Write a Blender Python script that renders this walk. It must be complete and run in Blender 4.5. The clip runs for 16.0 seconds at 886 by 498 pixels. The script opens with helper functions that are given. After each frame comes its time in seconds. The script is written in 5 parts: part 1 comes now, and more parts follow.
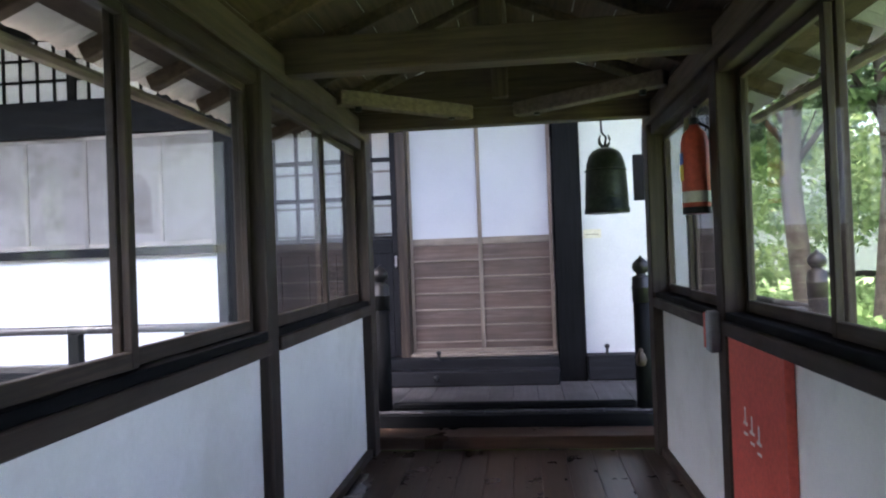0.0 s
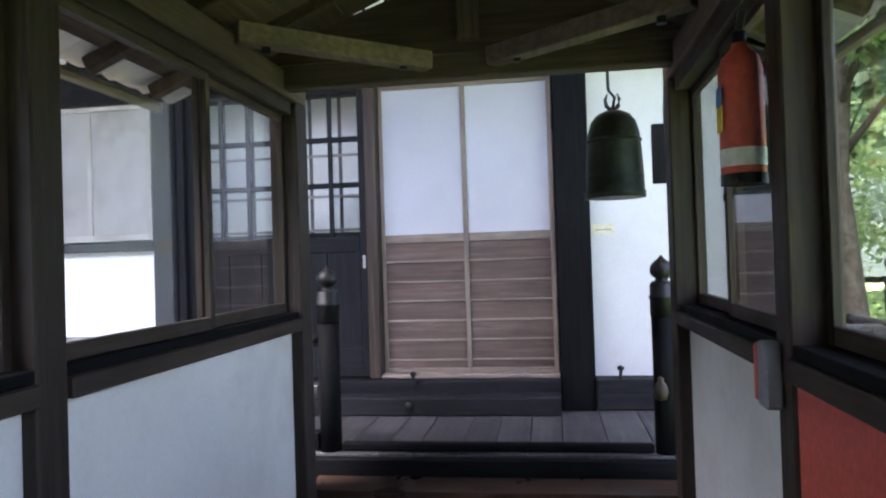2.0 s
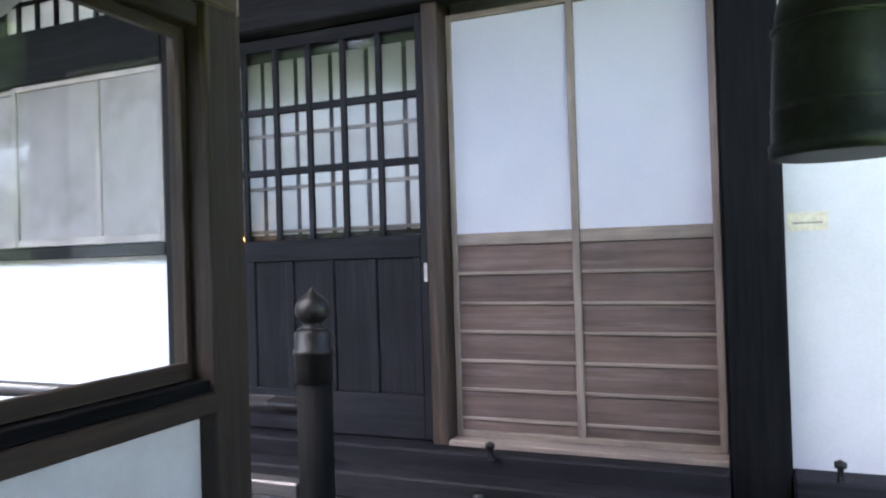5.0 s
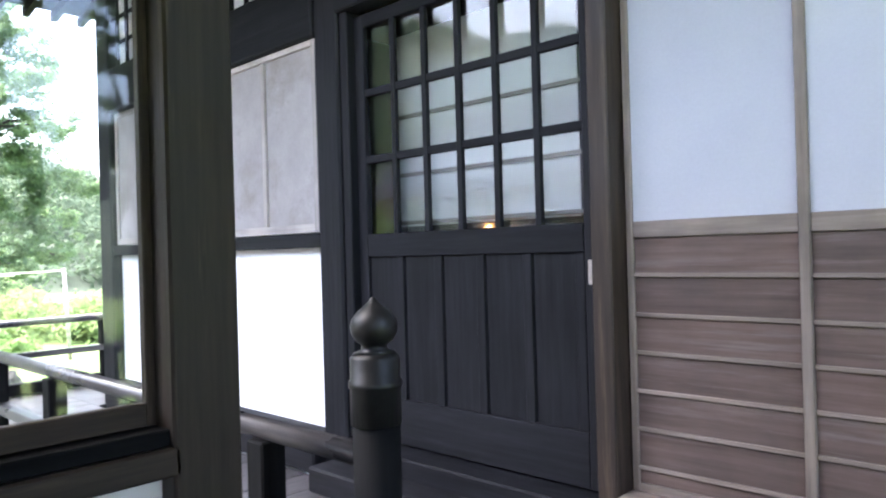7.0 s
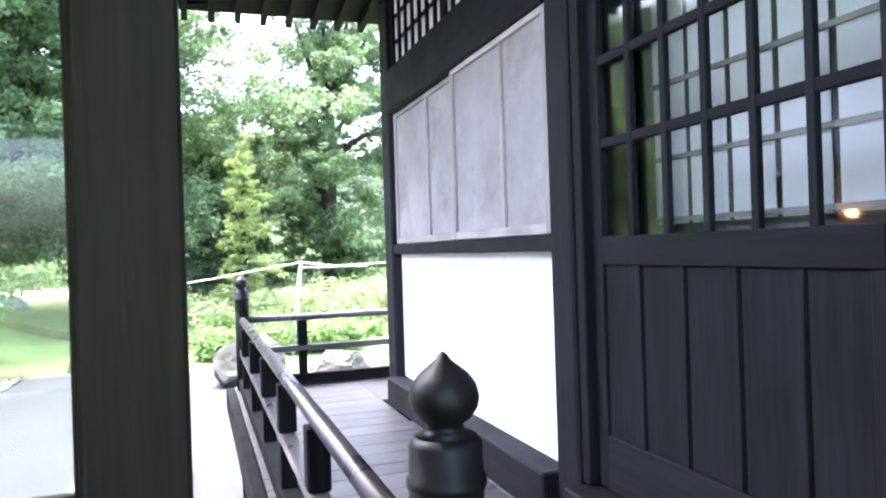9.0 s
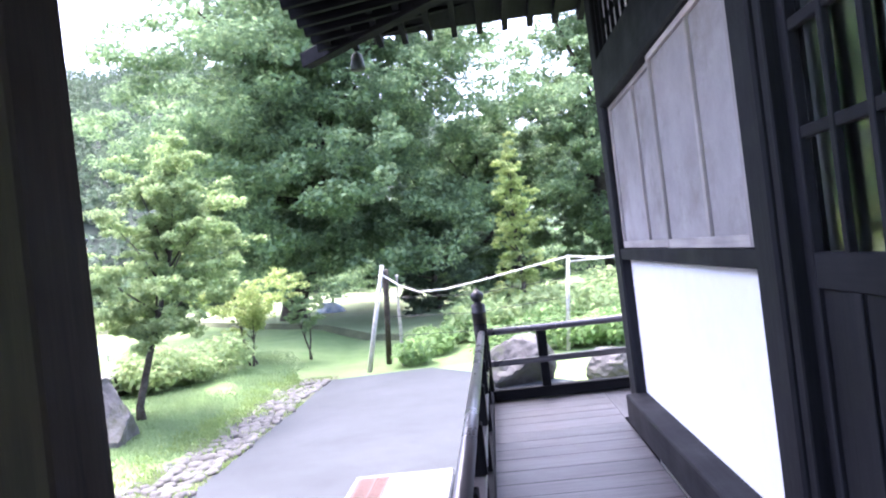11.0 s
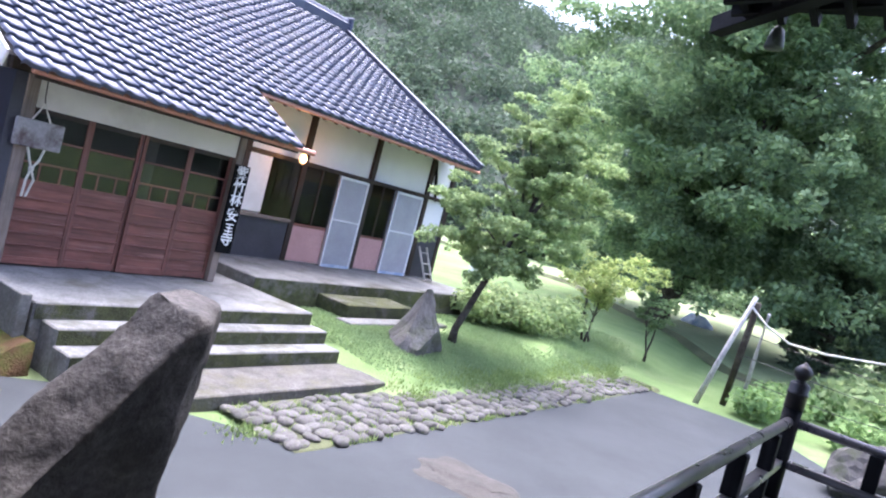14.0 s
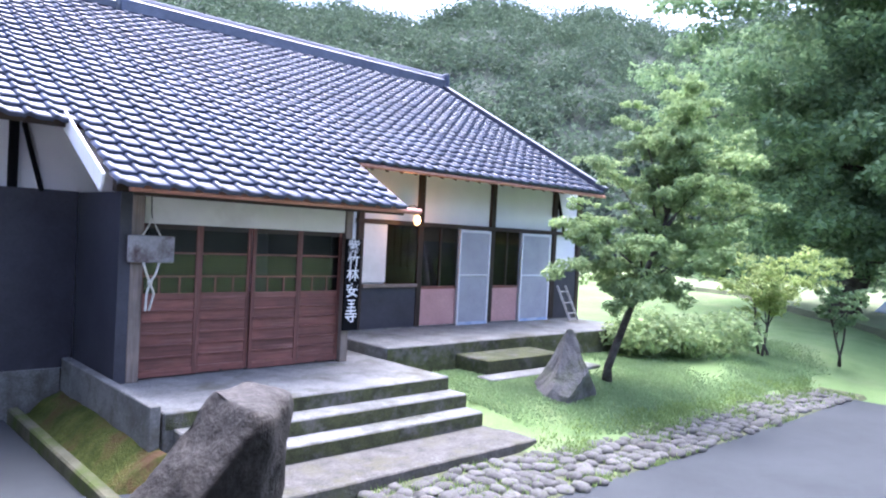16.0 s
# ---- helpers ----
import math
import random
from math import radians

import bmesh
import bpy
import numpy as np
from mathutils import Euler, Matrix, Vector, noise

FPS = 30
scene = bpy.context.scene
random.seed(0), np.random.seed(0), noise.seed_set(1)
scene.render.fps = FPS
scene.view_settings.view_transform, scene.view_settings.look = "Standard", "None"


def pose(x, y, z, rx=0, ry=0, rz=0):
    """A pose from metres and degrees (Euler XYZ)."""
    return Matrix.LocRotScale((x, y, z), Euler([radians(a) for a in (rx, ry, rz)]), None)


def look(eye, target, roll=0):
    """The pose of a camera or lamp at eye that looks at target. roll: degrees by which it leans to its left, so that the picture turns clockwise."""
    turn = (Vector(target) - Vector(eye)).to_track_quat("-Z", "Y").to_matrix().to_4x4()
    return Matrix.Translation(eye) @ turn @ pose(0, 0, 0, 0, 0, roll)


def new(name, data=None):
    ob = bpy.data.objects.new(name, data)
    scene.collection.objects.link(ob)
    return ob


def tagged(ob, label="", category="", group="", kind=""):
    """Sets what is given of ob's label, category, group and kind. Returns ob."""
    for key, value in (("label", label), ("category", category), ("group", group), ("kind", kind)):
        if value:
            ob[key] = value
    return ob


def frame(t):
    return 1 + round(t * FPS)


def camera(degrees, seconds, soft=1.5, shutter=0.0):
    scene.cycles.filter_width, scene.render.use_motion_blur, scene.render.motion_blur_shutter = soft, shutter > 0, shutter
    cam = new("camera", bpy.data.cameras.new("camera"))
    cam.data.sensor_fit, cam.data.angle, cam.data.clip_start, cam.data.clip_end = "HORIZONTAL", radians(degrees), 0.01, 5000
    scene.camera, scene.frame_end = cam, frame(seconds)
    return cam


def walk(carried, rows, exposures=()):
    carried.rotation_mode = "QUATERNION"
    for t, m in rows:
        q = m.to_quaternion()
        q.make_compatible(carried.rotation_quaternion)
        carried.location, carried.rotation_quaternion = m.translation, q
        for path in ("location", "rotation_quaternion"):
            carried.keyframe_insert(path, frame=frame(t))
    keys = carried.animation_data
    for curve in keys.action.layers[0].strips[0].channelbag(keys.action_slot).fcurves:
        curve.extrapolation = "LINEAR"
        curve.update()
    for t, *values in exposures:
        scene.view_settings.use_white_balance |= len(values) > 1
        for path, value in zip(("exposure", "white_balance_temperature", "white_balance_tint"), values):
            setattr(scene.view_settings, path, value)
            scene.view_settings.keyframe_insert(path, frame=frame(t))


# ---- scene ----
cam = camera(63.4, 16.0, 2.1)
PATH = [
    (0, (-0.285, 0.49, 1.281), (-0.504, 2.478, 1.301), -2.1),
    (0.5, (-0.235, 0.815, 1.31), (-0.435, 2.805, 1.32), -1.9),
    (1, (-0.125, 1.1, 1.279), (-0.362, 3.086, 1.295), -1.7),
    (1.5, (-0.045, 1.395, 1.26), (-0.323, 3.376, 1.283), -1.7),
    (2, (-0.045, 1.7, 1.245), (-0.338, 3.675, 1.275), -1.8),
    (2.5, (-0.05, 2.02, 1.226), (-0.41, 3.987, 1.264), -1.8),
    (3, (-0.045, 2.325, 1.231), (-0.515, 4.269, 1.269), -1.6),
    (5.5, (0.09, 3.86, 1.342), (-0.837, 5.632, 1.352), -1.8),
    (6, (0.069, 4.075, 1.336), (-1.051, 5.732, 1.347), -1.7),
    (6.5, (0.086, 4.311, 1.347), (-1.135, 5.895, 1.353), -1.7),
    (7, (0.101, 4.56, 1.35), (-1.277, 6.01, 1.356), -1.6),
    (7.5, (0.028, 4.771, 1.366), (-1.466, 6.101, 1.371), -1.6),
    (8, (-0.02, 4.963, 1.366), (-1.619, 6.164, 1.374), -1.5),
    (8.5, (-0.059, 5.192, 1.384), (-1.81, 6.159, 1.39), -1.6),
    (9, (-0.139, 5.403, 1.417), (-2.028, 6.059, 1.418), -1.8),
    (9.2, (-0.174, 5.469, 1.431), (-2.089, 6.046, 1.431), -1.8),
    (11.3, (-0.49, 6.095, 1.59), (-2.477, 5.871, 1.63), -6.6),
    (11.5, (-0.57, 6.155, 1.572), (-2.549, 5.873, 1.626), -6.1),
    (12, (-0.702, 6.284, 1.609), (-2.64, 5.789, 1.635), -4.1),
    (12.5, (-0.89, 6.392, 1.648), (-2.766, 5.699, 1.616), 2.1),
    (13, (-1.149, 6.423, 1.633), (-2.978, 5.617, 1.549), 8.5),
    (13.5, (-1.332, 6.475, 1.634), (-3.098, 5.543, 1.518), 14.3),
    (14, (-1.558, 6.51, 1.63), (-3.195, 5.366, 1.522), 14.7),
    (14.5, (-1.754, 6.502, 1.623), (-3.31, 5.25, 1.524), 11.7),
    (15, (-1.952, 6.56, 1.631), (-3.472, 5.262, 1.541), 11.5),
    (15.5, (-2.138, 6.397, 1.631), (-3.589, 5.022, 1.569), 7.6),
    (16, (-2.307, 6.393, 1.609), (-3.663, 4.923, 1.573), 3.0),
]
walk(cam, [(t, look(eye, target, roll)) for t, eye, target, roll in PATH],
     [(0, 3.92, 6250, 19), (7.0, 3.97, 6250, 13), (8.5, 4.05, 6050, 16), (9.2, 4.0, 5950, 18), (11.3, 3.3, 5600, 28), (12.2, 2.95, 5550, 28), (13.2, 2.76, 5600, 24), (14.5, 2.62, 5550, 22), (16, 2.66, 5320, 22)])

# ---- world, sun ----
world = bpy.data.worlds.new("overcast_sky")
scene.world = world
world.use_nodes = True
wn = world.node_tree.nodes
sky = wn.new("ShaderNodeTexSky")
sky.sky_type = "NISHITA"
sky.sun_disc = False
sky.sun_elevation, sky.sun_rotation = radians(72), radians(-124)
sky.air_density, sky.dust_density, sky.ozone_density = 1.0, 7.0, 1.0
wn["Background"].inputs["Strength"].default_value = 0.15
world.node_tree.links.new(sky.outputs["Color"], wn["Background"].inputs["Color"])
sun = new("sun", bpy.data.lights.new("sun", "SUN"))
sun.data.energy, sun.data.angle, sun.data.color = 0.9, radians(50), (1.0, 0.98, 0.95)
sun.matrix_basis = look((-8, -5.4, 30), (0, 0, 0))

# ---- materials ----
MATS = {}


def base_mat(name, rough=0.7, metal=0.0):
    m = bpy.data.materials.new(name)
    m.use_nodes = True
    b = m.node_tree.nodes["Principled BSDF"]
    b.inputs["Roughness"].default_value = rough
    b.inputs["Metallic"].default_value = metal
    return m, m.node_tree.nodes, m.node_tree.links, b


def add_ramp(nodes, links, fac, stops):
    r = nodes.new("ShaderNodeValToRGB")
    while len(r.color_ramp.elements) < len(stops):
        r.color_ramp.elements.new(0.5)
    for e, (p, c) in zip(r.color_ramp.elements, stops):
        e.position, e.color = p, (*c, 1)
    links.new(fac, r.inputs[0])
    return r


def coords(nodes, links, scale):
    tc = nodes.new("ShaderNodeTexCoord")
    mp = nodes.new("ShaderNodeMapping")
    mp.inputs["Scale"].default_value = scale
    links.new(tc.outputs["Object"], mp.inputs["Vector"])
    oi = nodes.new("ShaderNodeObjectInfo")
    ml = nodes.new("ShaderNodeMath")
    ml.operation = "MULTIPLY"
    ml.inputs[1].default_value = 37.0
    links.new(oi.outputs["Random"], ml.inputs[0])
    links.new(ml.outputs[0], mp.inputs["Location"])
    return mp.outputs["Vector"], oi.outputs["Random"]


def mixed(nodes, links, a, b, fac, kind="MIX"):
    mx = nodes.new("ShaderNodeMix")
    mx.data_type, mx.blend_type = "RGBA", kind
    for sock, v in ((mx.inputs[6], a), (mx.inputs[7], b), (mx.inputs[0], fac)):
        if isinstance(v, bpy.types.NodeSocket):
            links.new(v, sock)
        elif isinstance(v, (int, float)):
            sock.default_value = v
        else:
            sock.default_value = (*v, 1)
    return mx.outputs[2]


def noise_tex(nodes, links, vec, scale, detail=6.0, rough=0.6):
    n = nodes.new("ShaderNodeTexNoise")
    n.inputs["Scale"].default_value, n.inputs["Detail"].default_value, n.inputs["Roughness"].default_value = scale, detail, rough
    if vec is not None:
        links.new(vec, n.inputs["Vector"])
    return n.outputs[0]


def bumped(nodes, links, b, height, strength, dist):
    bp = nodes.new("ShaderNodeBump")
    bp.inputs["Strength"].default_value, bp.inputs["Distance"].default_value = strength, dist
    links.new(height, bp.inputs["Height"])
    links.new(bp.outputs[0], b.inputs["Normal"])


def wood(name, axis, dark, light, rough=0.6, worn=None, coat=0.0, spec=0.4):
    """Grained timber, the grain running along one axis, with worn patches."""
    key = (name, axis)
    if key in MATS:
        return MATS[key]
    m, nodes, links, b = base_mat(name + "_" + axis, rough)
    sc = {"x": (1.2, 22, 22), "y": (22, 1.2, 22), "z": (22, 22, 1.2)}[axis]
    vec, rnd = coords(nodes, links, sc)
    n1 = noise_tex(nodes, links, vec, 1.6, 8, 0.65)
    r = add_ramp(nodes, links, n1, [(0.3, dark), (0.72, light)])
    vec2, _ = coords(nodes, links, (1.5, 1.5, 1.5))
    n2 = noise_tex(nodes, links, vec2, 2.0, 5, 0.6)
    r2 = add_ramp(nodes, links, n2, [(0.35, (0.72, 0.72, 0.72)), (0.7, (1.15, 1.13, 1.1))])
    col = mixed(nodes, links, r.outputs[0], r2.outputs[0], 1.0, "MULTIPLY")
    rr = add_ramp(nodes, links, rnd, [(0, (0.8, 0.8, 0.8)), (1, (1.15, 1.12, 1.1))])
    col = mixed(nodes, links, col, rr.outputs[0], 1.0, "MULTIPLY")
    if worn:
        n3 = noise_tex(nodes, links, vec, 0.9, 6, 0.7)
        r3 = add_ramp(nodes, links, n3, [(0.55, (0, 0, 0)), (0.75, (0.7, 0.7, 0.7))])
        col = mixed(nodes, links, col, worn, r3.outputs[0])
    links.new(col, b.inputs["Base Color"])
    rg = add_ramp(nodes, links, n2, [(0.3, (rough * 0.8,) * 3), (0.7, (min(1, rough * 1.2),) * 3)])
    links.new(rg.outputs[0], b.inputs["Roughness"])
    b.inputs["Coat Weight"].default_value = coat
    b.inputs["Specular IOR Level"].default_value = spec
    bumped(nodes, links, b, n1, 0.35, 0.004)
    MATS[key] = m
    return m


def blotched(name, a, b_, scale=3.0, rough=0.8, fine=40.0, bump=0.25, bdist=0.004, metal=0.0, third=None, tscale=0.8, island=0.0, grain=0.17):
    """A surface with stains at one scale and grain at another."""
    if name in MATS:
        return MATS[name]
    m, nodes, links, b = base_mat(name, rough, metal)
    vec, rnd = coords(nodes, links, (1, 1, 1))
    n1 = noise_tex(nodes, links, vec, scale, 6, 0.65)
    r = add_ramp(nodes, links, n1, [(0.32, a), (0.68, b_)])
    n2 = noise_tex(nodes, links, vec, fine, 4, 0.6)
    r2 = add_ramp(nodes, links, n2, [(0.3, (1 - grain,) * 3), (0.7, (1 + grain * 0.7,) * 3)])
    col = mixed(nodes, links, r.outputs[0], r2.outputs[0], 1.0, "MULTIPLY")
    if third:
        n3 = noise_tex(nodes, links, vec, tscale, 7, 0.7)
        r3 = add_ramp(nodes, links, n3, [(0.5, (0, 0, 0)), (0.66, (1, 1, 1))])
        col = mixed(nodes, links, col, third, r3.outputs[0])
    if island:
        g = nodes.new("ShaderNodeNewGeometry")
        r4 = add_ramp(nodes, links, g.outputs["Random Per Island"], [(0, (1 - island,) * 3), (1, (1 + island,) * 3)])
        col = mixed(nodes, links, col, r4.outputs[0], 1.0, "MULTIPLY")
        r5 = add_ramp(nodes, links, rnd, [(0, (1 - island,) * 3), (1, (1 + island,) * 3)])
        col = mixed(nodes, links, col, r5.outputs[0], 1.0, "MULTIPLY")
    links.new(col, b.inputs["Base Color"])
    bumped(nodes, links, b, n2, bump, bdist)
    MATS[name] = m
    return m


def glass_mat(name="window_glass", tint=(0.93, 0.95, 0.94), low=0.05, high=0.8):
    if name in MATS:
        return MATS[name]
    m = bpy.data.materials.new(name)
    m.use_nodes = True
    n, l = m.node_tree.nodes, m.node_tree.links
    n.remove(n["Principled BSDF"])
    t = n.new("ShaderNodeBsdfTransparent")
    t.inputs[0].default_value = (*tint, 1)
    g = n.new("ShaderNodeBsdfGlossy")
    g.inputs["Roughness"].default_value = 0.03
    lw = n.new("ShaderNodeLayerWeight")
    f = n.new("ShaderNodeMapRange")
    pw_ = n.new("ShaderNodeMath")
    pw_.operation = "POWER"
    pw_.inputs[1].default_value = 4.0
    l.new(lw.outputs["Facing"], pw_.inputs[0])
    l.new(pw_.outputs[0], f.inputs[0])
    f.inputs[3].default_value, f.inputs[4].default_value = low, high
    mx = n.new("ShaderNodeMixShader")
    l.new(f.outputs[0], mx.inputs[0])
    l.new(t.outputs[0], mx.inputs[1])
    l.new(g.outputs[0], mx.inputs[2])
    l.new(mx.outputs[0], n["Material Output"].inputs[0])
    MATS[name] = m
    return m


def leaf_mat(name, a, b_, trans=0.35):
    if name in MATS:
        return MATS[name]
    m = bpy.data.materials.new(name)
    m.use_nodes = True
    n, l = m.node_tree.nodes, m.node_tree.links
    b = n["Principled BSDF"]
    b.inputs["Roughness"].default_value = 0.8
    b.inputs["Specular IOR Level"].default_value = 0.2
    g = n.new("ShaderNodeNewGeometry")
    r = add_ramp(n, l, g.outputs["Random Per Island"], [(0, a), (0.85, b_), (1, tuple(c * 1.15 for c in b_))])
    vec, _ = coords(n, l, (1, 1, 1))
    nz = noise_tex(n, l, vec, 0.6, 4, 0.6)
    r2 = add_ramp(n, l, nz, [(0.3, (0.7, 0.72, 0.75)), (0.7, (1.2, 1.2, 1.1))])
    col = mixed(n, l, r.outputs[0], r2.outputs[0], 1.0, "MULTIPLY")
    l.new(col, b.inputs["Base Color"])
    t = n.new("ShaderNodeBsdfTranslucent")
    l.new(col, t.inputs[0])
    mx = n.new("ShaderNodeMixShader")
    mx.inputs[0].default_value = trans
    l.new(b.outputs[0], mx.inputs[1])
    l.new(t.outputs[0], mx.inputs[2])
    l.new(mx.outputs[0], n["Material Output"].inputs[0])
    MATS[name] = m
    return m


def black_wood(axis="x"):
    return wood("black_stained_wood", axis, (0.004, 0.0045, 0.005), (0.012, 0.0125, 0.0145), 0.65, spec=0.05)


# Lighter copy of the black timber; daylight from the open west is in its colour.
def lit_wood(axis="x"):
    return wood("lit_black_wood", axis, (0.008, 0.0085, 0.0105), (0.019, 0.02, 0.024), 0.6, (0.025, 0.026, 0.031), spec=0.12)


def rail_wood(axis="x"):
    return wood("worn_rail_wood", axis, (0.025, 0.024, 0.027), (0.075, 0.072, 0.08), 0.3, (0.13, 0.127, 0.137), spec=0.6)


def brown_wood(axis="x"):
    return wood("dark_brown_wood", axis, (0.016, 0.01, 0.0065), (0.055, 0.036, 0.024), 0.62, (0.115, 0.08, 0.057))


def roof_wood(axis="x"):
    return wood("old_roof_timber", axis, (0.034, 0.024, 0.015), (0.115, 0.082, 0.055), 0.75)


def pale_wood(axis="x"):
    return wood("pale_weathered_wood", axis, (0.14, 0.112, 0.09), (0.28, 0.235, 0.2), 0.7)


def brace_wood(axis="x"):
    return wood("worn_brace_wood", axis, (0.085, 0.062, 0.045), (0.2, 0.155, 0.115), 0.72)


def board_wood(axis="x"):
    return wood("reddish_board", axis, (0.075, 0.05, 0.042), (0.135, 0.098, 0.085), 0.75, (0.2, 0.165, 0.148))


def greyed_wood(axis="x"):
    return wood("greyed_frame_wood", axis, (0.3, 0.275, 0.26), (0.46, 0.43, 0.41), 0.75)


def deck_wood(axis="y"):
    return wood("worn_deck_wood", axis, (0.035, 0.034, 0.037), (0.095, 0.092, 0.099), 0.45, (0.14, 0.137, 0.147))


def floor_wood(axis="y"):
    return wood("polished_floor_wood", axis, (0.022, 0.013, 0.009), (0.075, 0.045, 0.032), 0.3)


def red_wood(axis="x"):
    return wood("red_brown_wood", axis, (0.12, 0.047, 0.036), (0.25, 0.105, 0.08), 0.6, (0.32, 0.18, 0.15))


PLASTER = blotched("white_plaster", (0.7, 0.7, 0.715), (0.78, 0.78, 0.79), 1.2, 0.85, 60, 0.12, 0.002, grain=0.03)
WALLBOARD = blotched("white_wallboard", (0.71, 0.68, 0.645), (0.79, 0.76, 0.72), 1.5, 0.6, 60, 0.08, 0.002, third=(0.63, 0.595, 0.55), tscale=0.9, grain=0.03)
# White door paper greyed down, with the shade under the eave in its colour.
PAPER = blotched("shaded_door_paper", (0.37, 0.375, 0.405), (0.42, 0.425, 0.45), 1.0, 0.8, 90, 0.0, 0.001, grain=0.03)
PANEL_WHITE = blotched("painted_white_panel", (0.8, 0.8, 0.81), (0.84, 0.84, 0.84), 1.0, 0.6, 12, 0.0, 0.001, grain=0.03)
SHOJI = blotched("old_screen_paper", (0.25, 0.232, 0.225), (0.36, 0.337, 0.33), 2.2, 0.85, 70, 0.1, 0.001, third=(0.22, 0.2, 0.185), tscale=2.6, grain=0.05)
BLACK_BOARD = blotched("black_wall_sheet", (0.026, 0.026, 0.035), (0.048, 0.048, 0.061), 1.5, 0.55, 30, 0.2)
CONCRETE = blotched("old_concrete", (0.115, 0.117, 0.112), (0.21, 0.213, 0.205), 2.4, 0.9, 35, 0.5, 0.008, third=(0.085, 0.086, 0.066), tscale=1.7, grain=0.3)
MOSSY = blotched("mossy_concrete", (0.05, 0.055, 0.025), (0.13, 0.125, 0.085), 2.2, 0.95, 30, 0.6, 0.01, third=(0.06, 0.085, 0.015), tscale=1.5)
MOSS = blotched("moss", (0.045, 0.062, 0.012), (0.12, 0.14, 0.03), 3.2, 1.0, 45, 1.0, 0.03, third=(0.085, 0.05, 0.025), tscale=1.6, grain=0.45)
ASPHALT = blotched("damp_asphalt", (0.034, 0.039, 0.041), (0.05, 0.056, 0.058), 0.7, 0.92, 160, 0.4, 0.004)
GRASS = blotched("grass_ground", (0.105, 0.165, 0.055), (0.15, 0.215, 0.08), 1.2, 1.0, 30, 0.8, 0.02, third=(0.18, 0.22, 0.1), tscale=0.35)
STONE = blotched("river_stone", (0.05, 0.048, 0.046), (0.115, 0.11, 0.105), 4.0, 0.85, 40, 0.5, 0.008, third=(0.05, 0.06, 0.028), tscale=2.0, island=0.25)
ROCK = blotched("weathered_rock", (0.038, 0.035, 0.031), (0.08, 0.074, 0.066), 3.2, 0.85, 22, 0.9, 0.018, third=(0.03, 0.028, 0.023), tscale=2.4, grain=0.35)
EARTH = blotched("damp_earth", (0.055, 0.065, 0.03), (0.1, 0.11, 0.055), 2.0, 0.95, 30, 0.7, 0.02)
TILE = blotched("glazed_roof_tile", (0.03, 0.036, 0.058), (0.058, 0.068, 0.1), 2.5, 0.38, 30, 0.1, 0.002, island=0.25)
BRONZE = blotched("dark_bronze", (0.016, 0.02, 0.017), (0.045, 0.055, 0.045), 5.0, 0.55, 40, 0.3, 0.003, metal=0.5)
IRON = blotched("black_iron", (0.012, 0.012, 0.013), (0.03, 0.03, 0.03), 6.0, 0.45, 40, 0.2, 0.002, metal=0.6)
BRASSY = blotched("bright_metal", (0.6, 0.6, 0.6), (0.75, 0.75, 0.75), 6.0, 0.3, 40, 0.05, 0.001, metal=1.0)
ALU = blotched("white_aluminium", (0.62, 0.63, 0.65), (0.7, 0.71, 0.73), 3.0, 0.45, 40, 0.05, 0.001)
RED_PAINT = blotched("red_paint", (0.55, 0.085, 0.06), (0.66, 0.12, 0.085), 2.5, 0.5, 50, 0.08, 0.001)
PINK = blotched("pink_panel", (0.42, 0.24, 0.23), (0.5, 0.3, 0.285), 2.0, 0.6, 40, 0.1, 0.001)
SCREEN = blotched("insect_screen", (0.3, 0.305, 0.33), (0.38, 0.385, 0.41), 2.0, 0.8, 90, 0.2, 0.001)
COPPER = blotched("copper_gutter", (0.42, 0.19, 0.13), (0.55, 0.28, 0.2), 3.0, 0.45, 40, 0.1, 0.001, metal=0.3)
SHEET = blotched("pale_roof_sheet", (0.42, 0.42, 0.42), (0.56, 0.56, 0.56), 2.0, 0.6, 40, 0.1, 0.002)
BARK = blotched("tree_bark", (0.03, 0.025, 0.02), (0.075, 0.063, 0.052), 5.0, 0.95, 30, 0.9, 0.02, third=(0.09, 0.09, 0.072), tscale=2.5)
# Dimness of unlit insides put into the colour of backing sheets.
PAINTED_DIM = blotched("painted_dim_interior", (0.075, 0.073, 0.078), (0.13, 0.126, 0.134), 2.0, 0.9)
INK = blotched("white_lettering", (0.7, 0.7, 0.7), (0.8, 0.8, 0.8), 5.0, 0.7)
ROPE = blotched("pale_rope", (0.5, 0.48, 0.42), (0.65, 0.62, 0.55), 9.0, 0.9, 60, 0.4, 0.002)
GLASS = glass_mat()
DIM_GLASS = glass_mat("dim_window_glass", (0.42, 0.42, 0.44), 0.035, 0.25)
BLUE = blotched("blue_tarpaulin", (0.16, 0.27, 0.48), (0.62, 0.66, 0.72), 3.0, 0.5)
RUST = blotched("rusty_grate", (0.06, 0.032, 0.026), (0.1, 0.055, 0.044), 8.0, 0.8)
POLE = blotched("whitewashed_pole", (0.26, 0.245, 0.23), (0.5, 0.48, 0.46), 9.0, 0.85)
LAMP = bpy.data.materials.new("warm_lamp")
LAMP.use_nodes = True
LAMP.node_tree.nodes["Principled BSDF"].inputs["Emission Color"].default_value = (1.0, 0.5, 0.14, 1)
LAMP.node_tree.nodes["Principled BSDF"].inputs["Emission Strength"].default_value = 0.6
for soft in (ASPHALT, CONCRETE, STONE, ROCK, MOSSY, MOSS, GRASS, EARTH, BARK):
    soft.node_tree.nodes["Principled BSDF"].inputs["Specular IOR Level"].default_value = 0.22
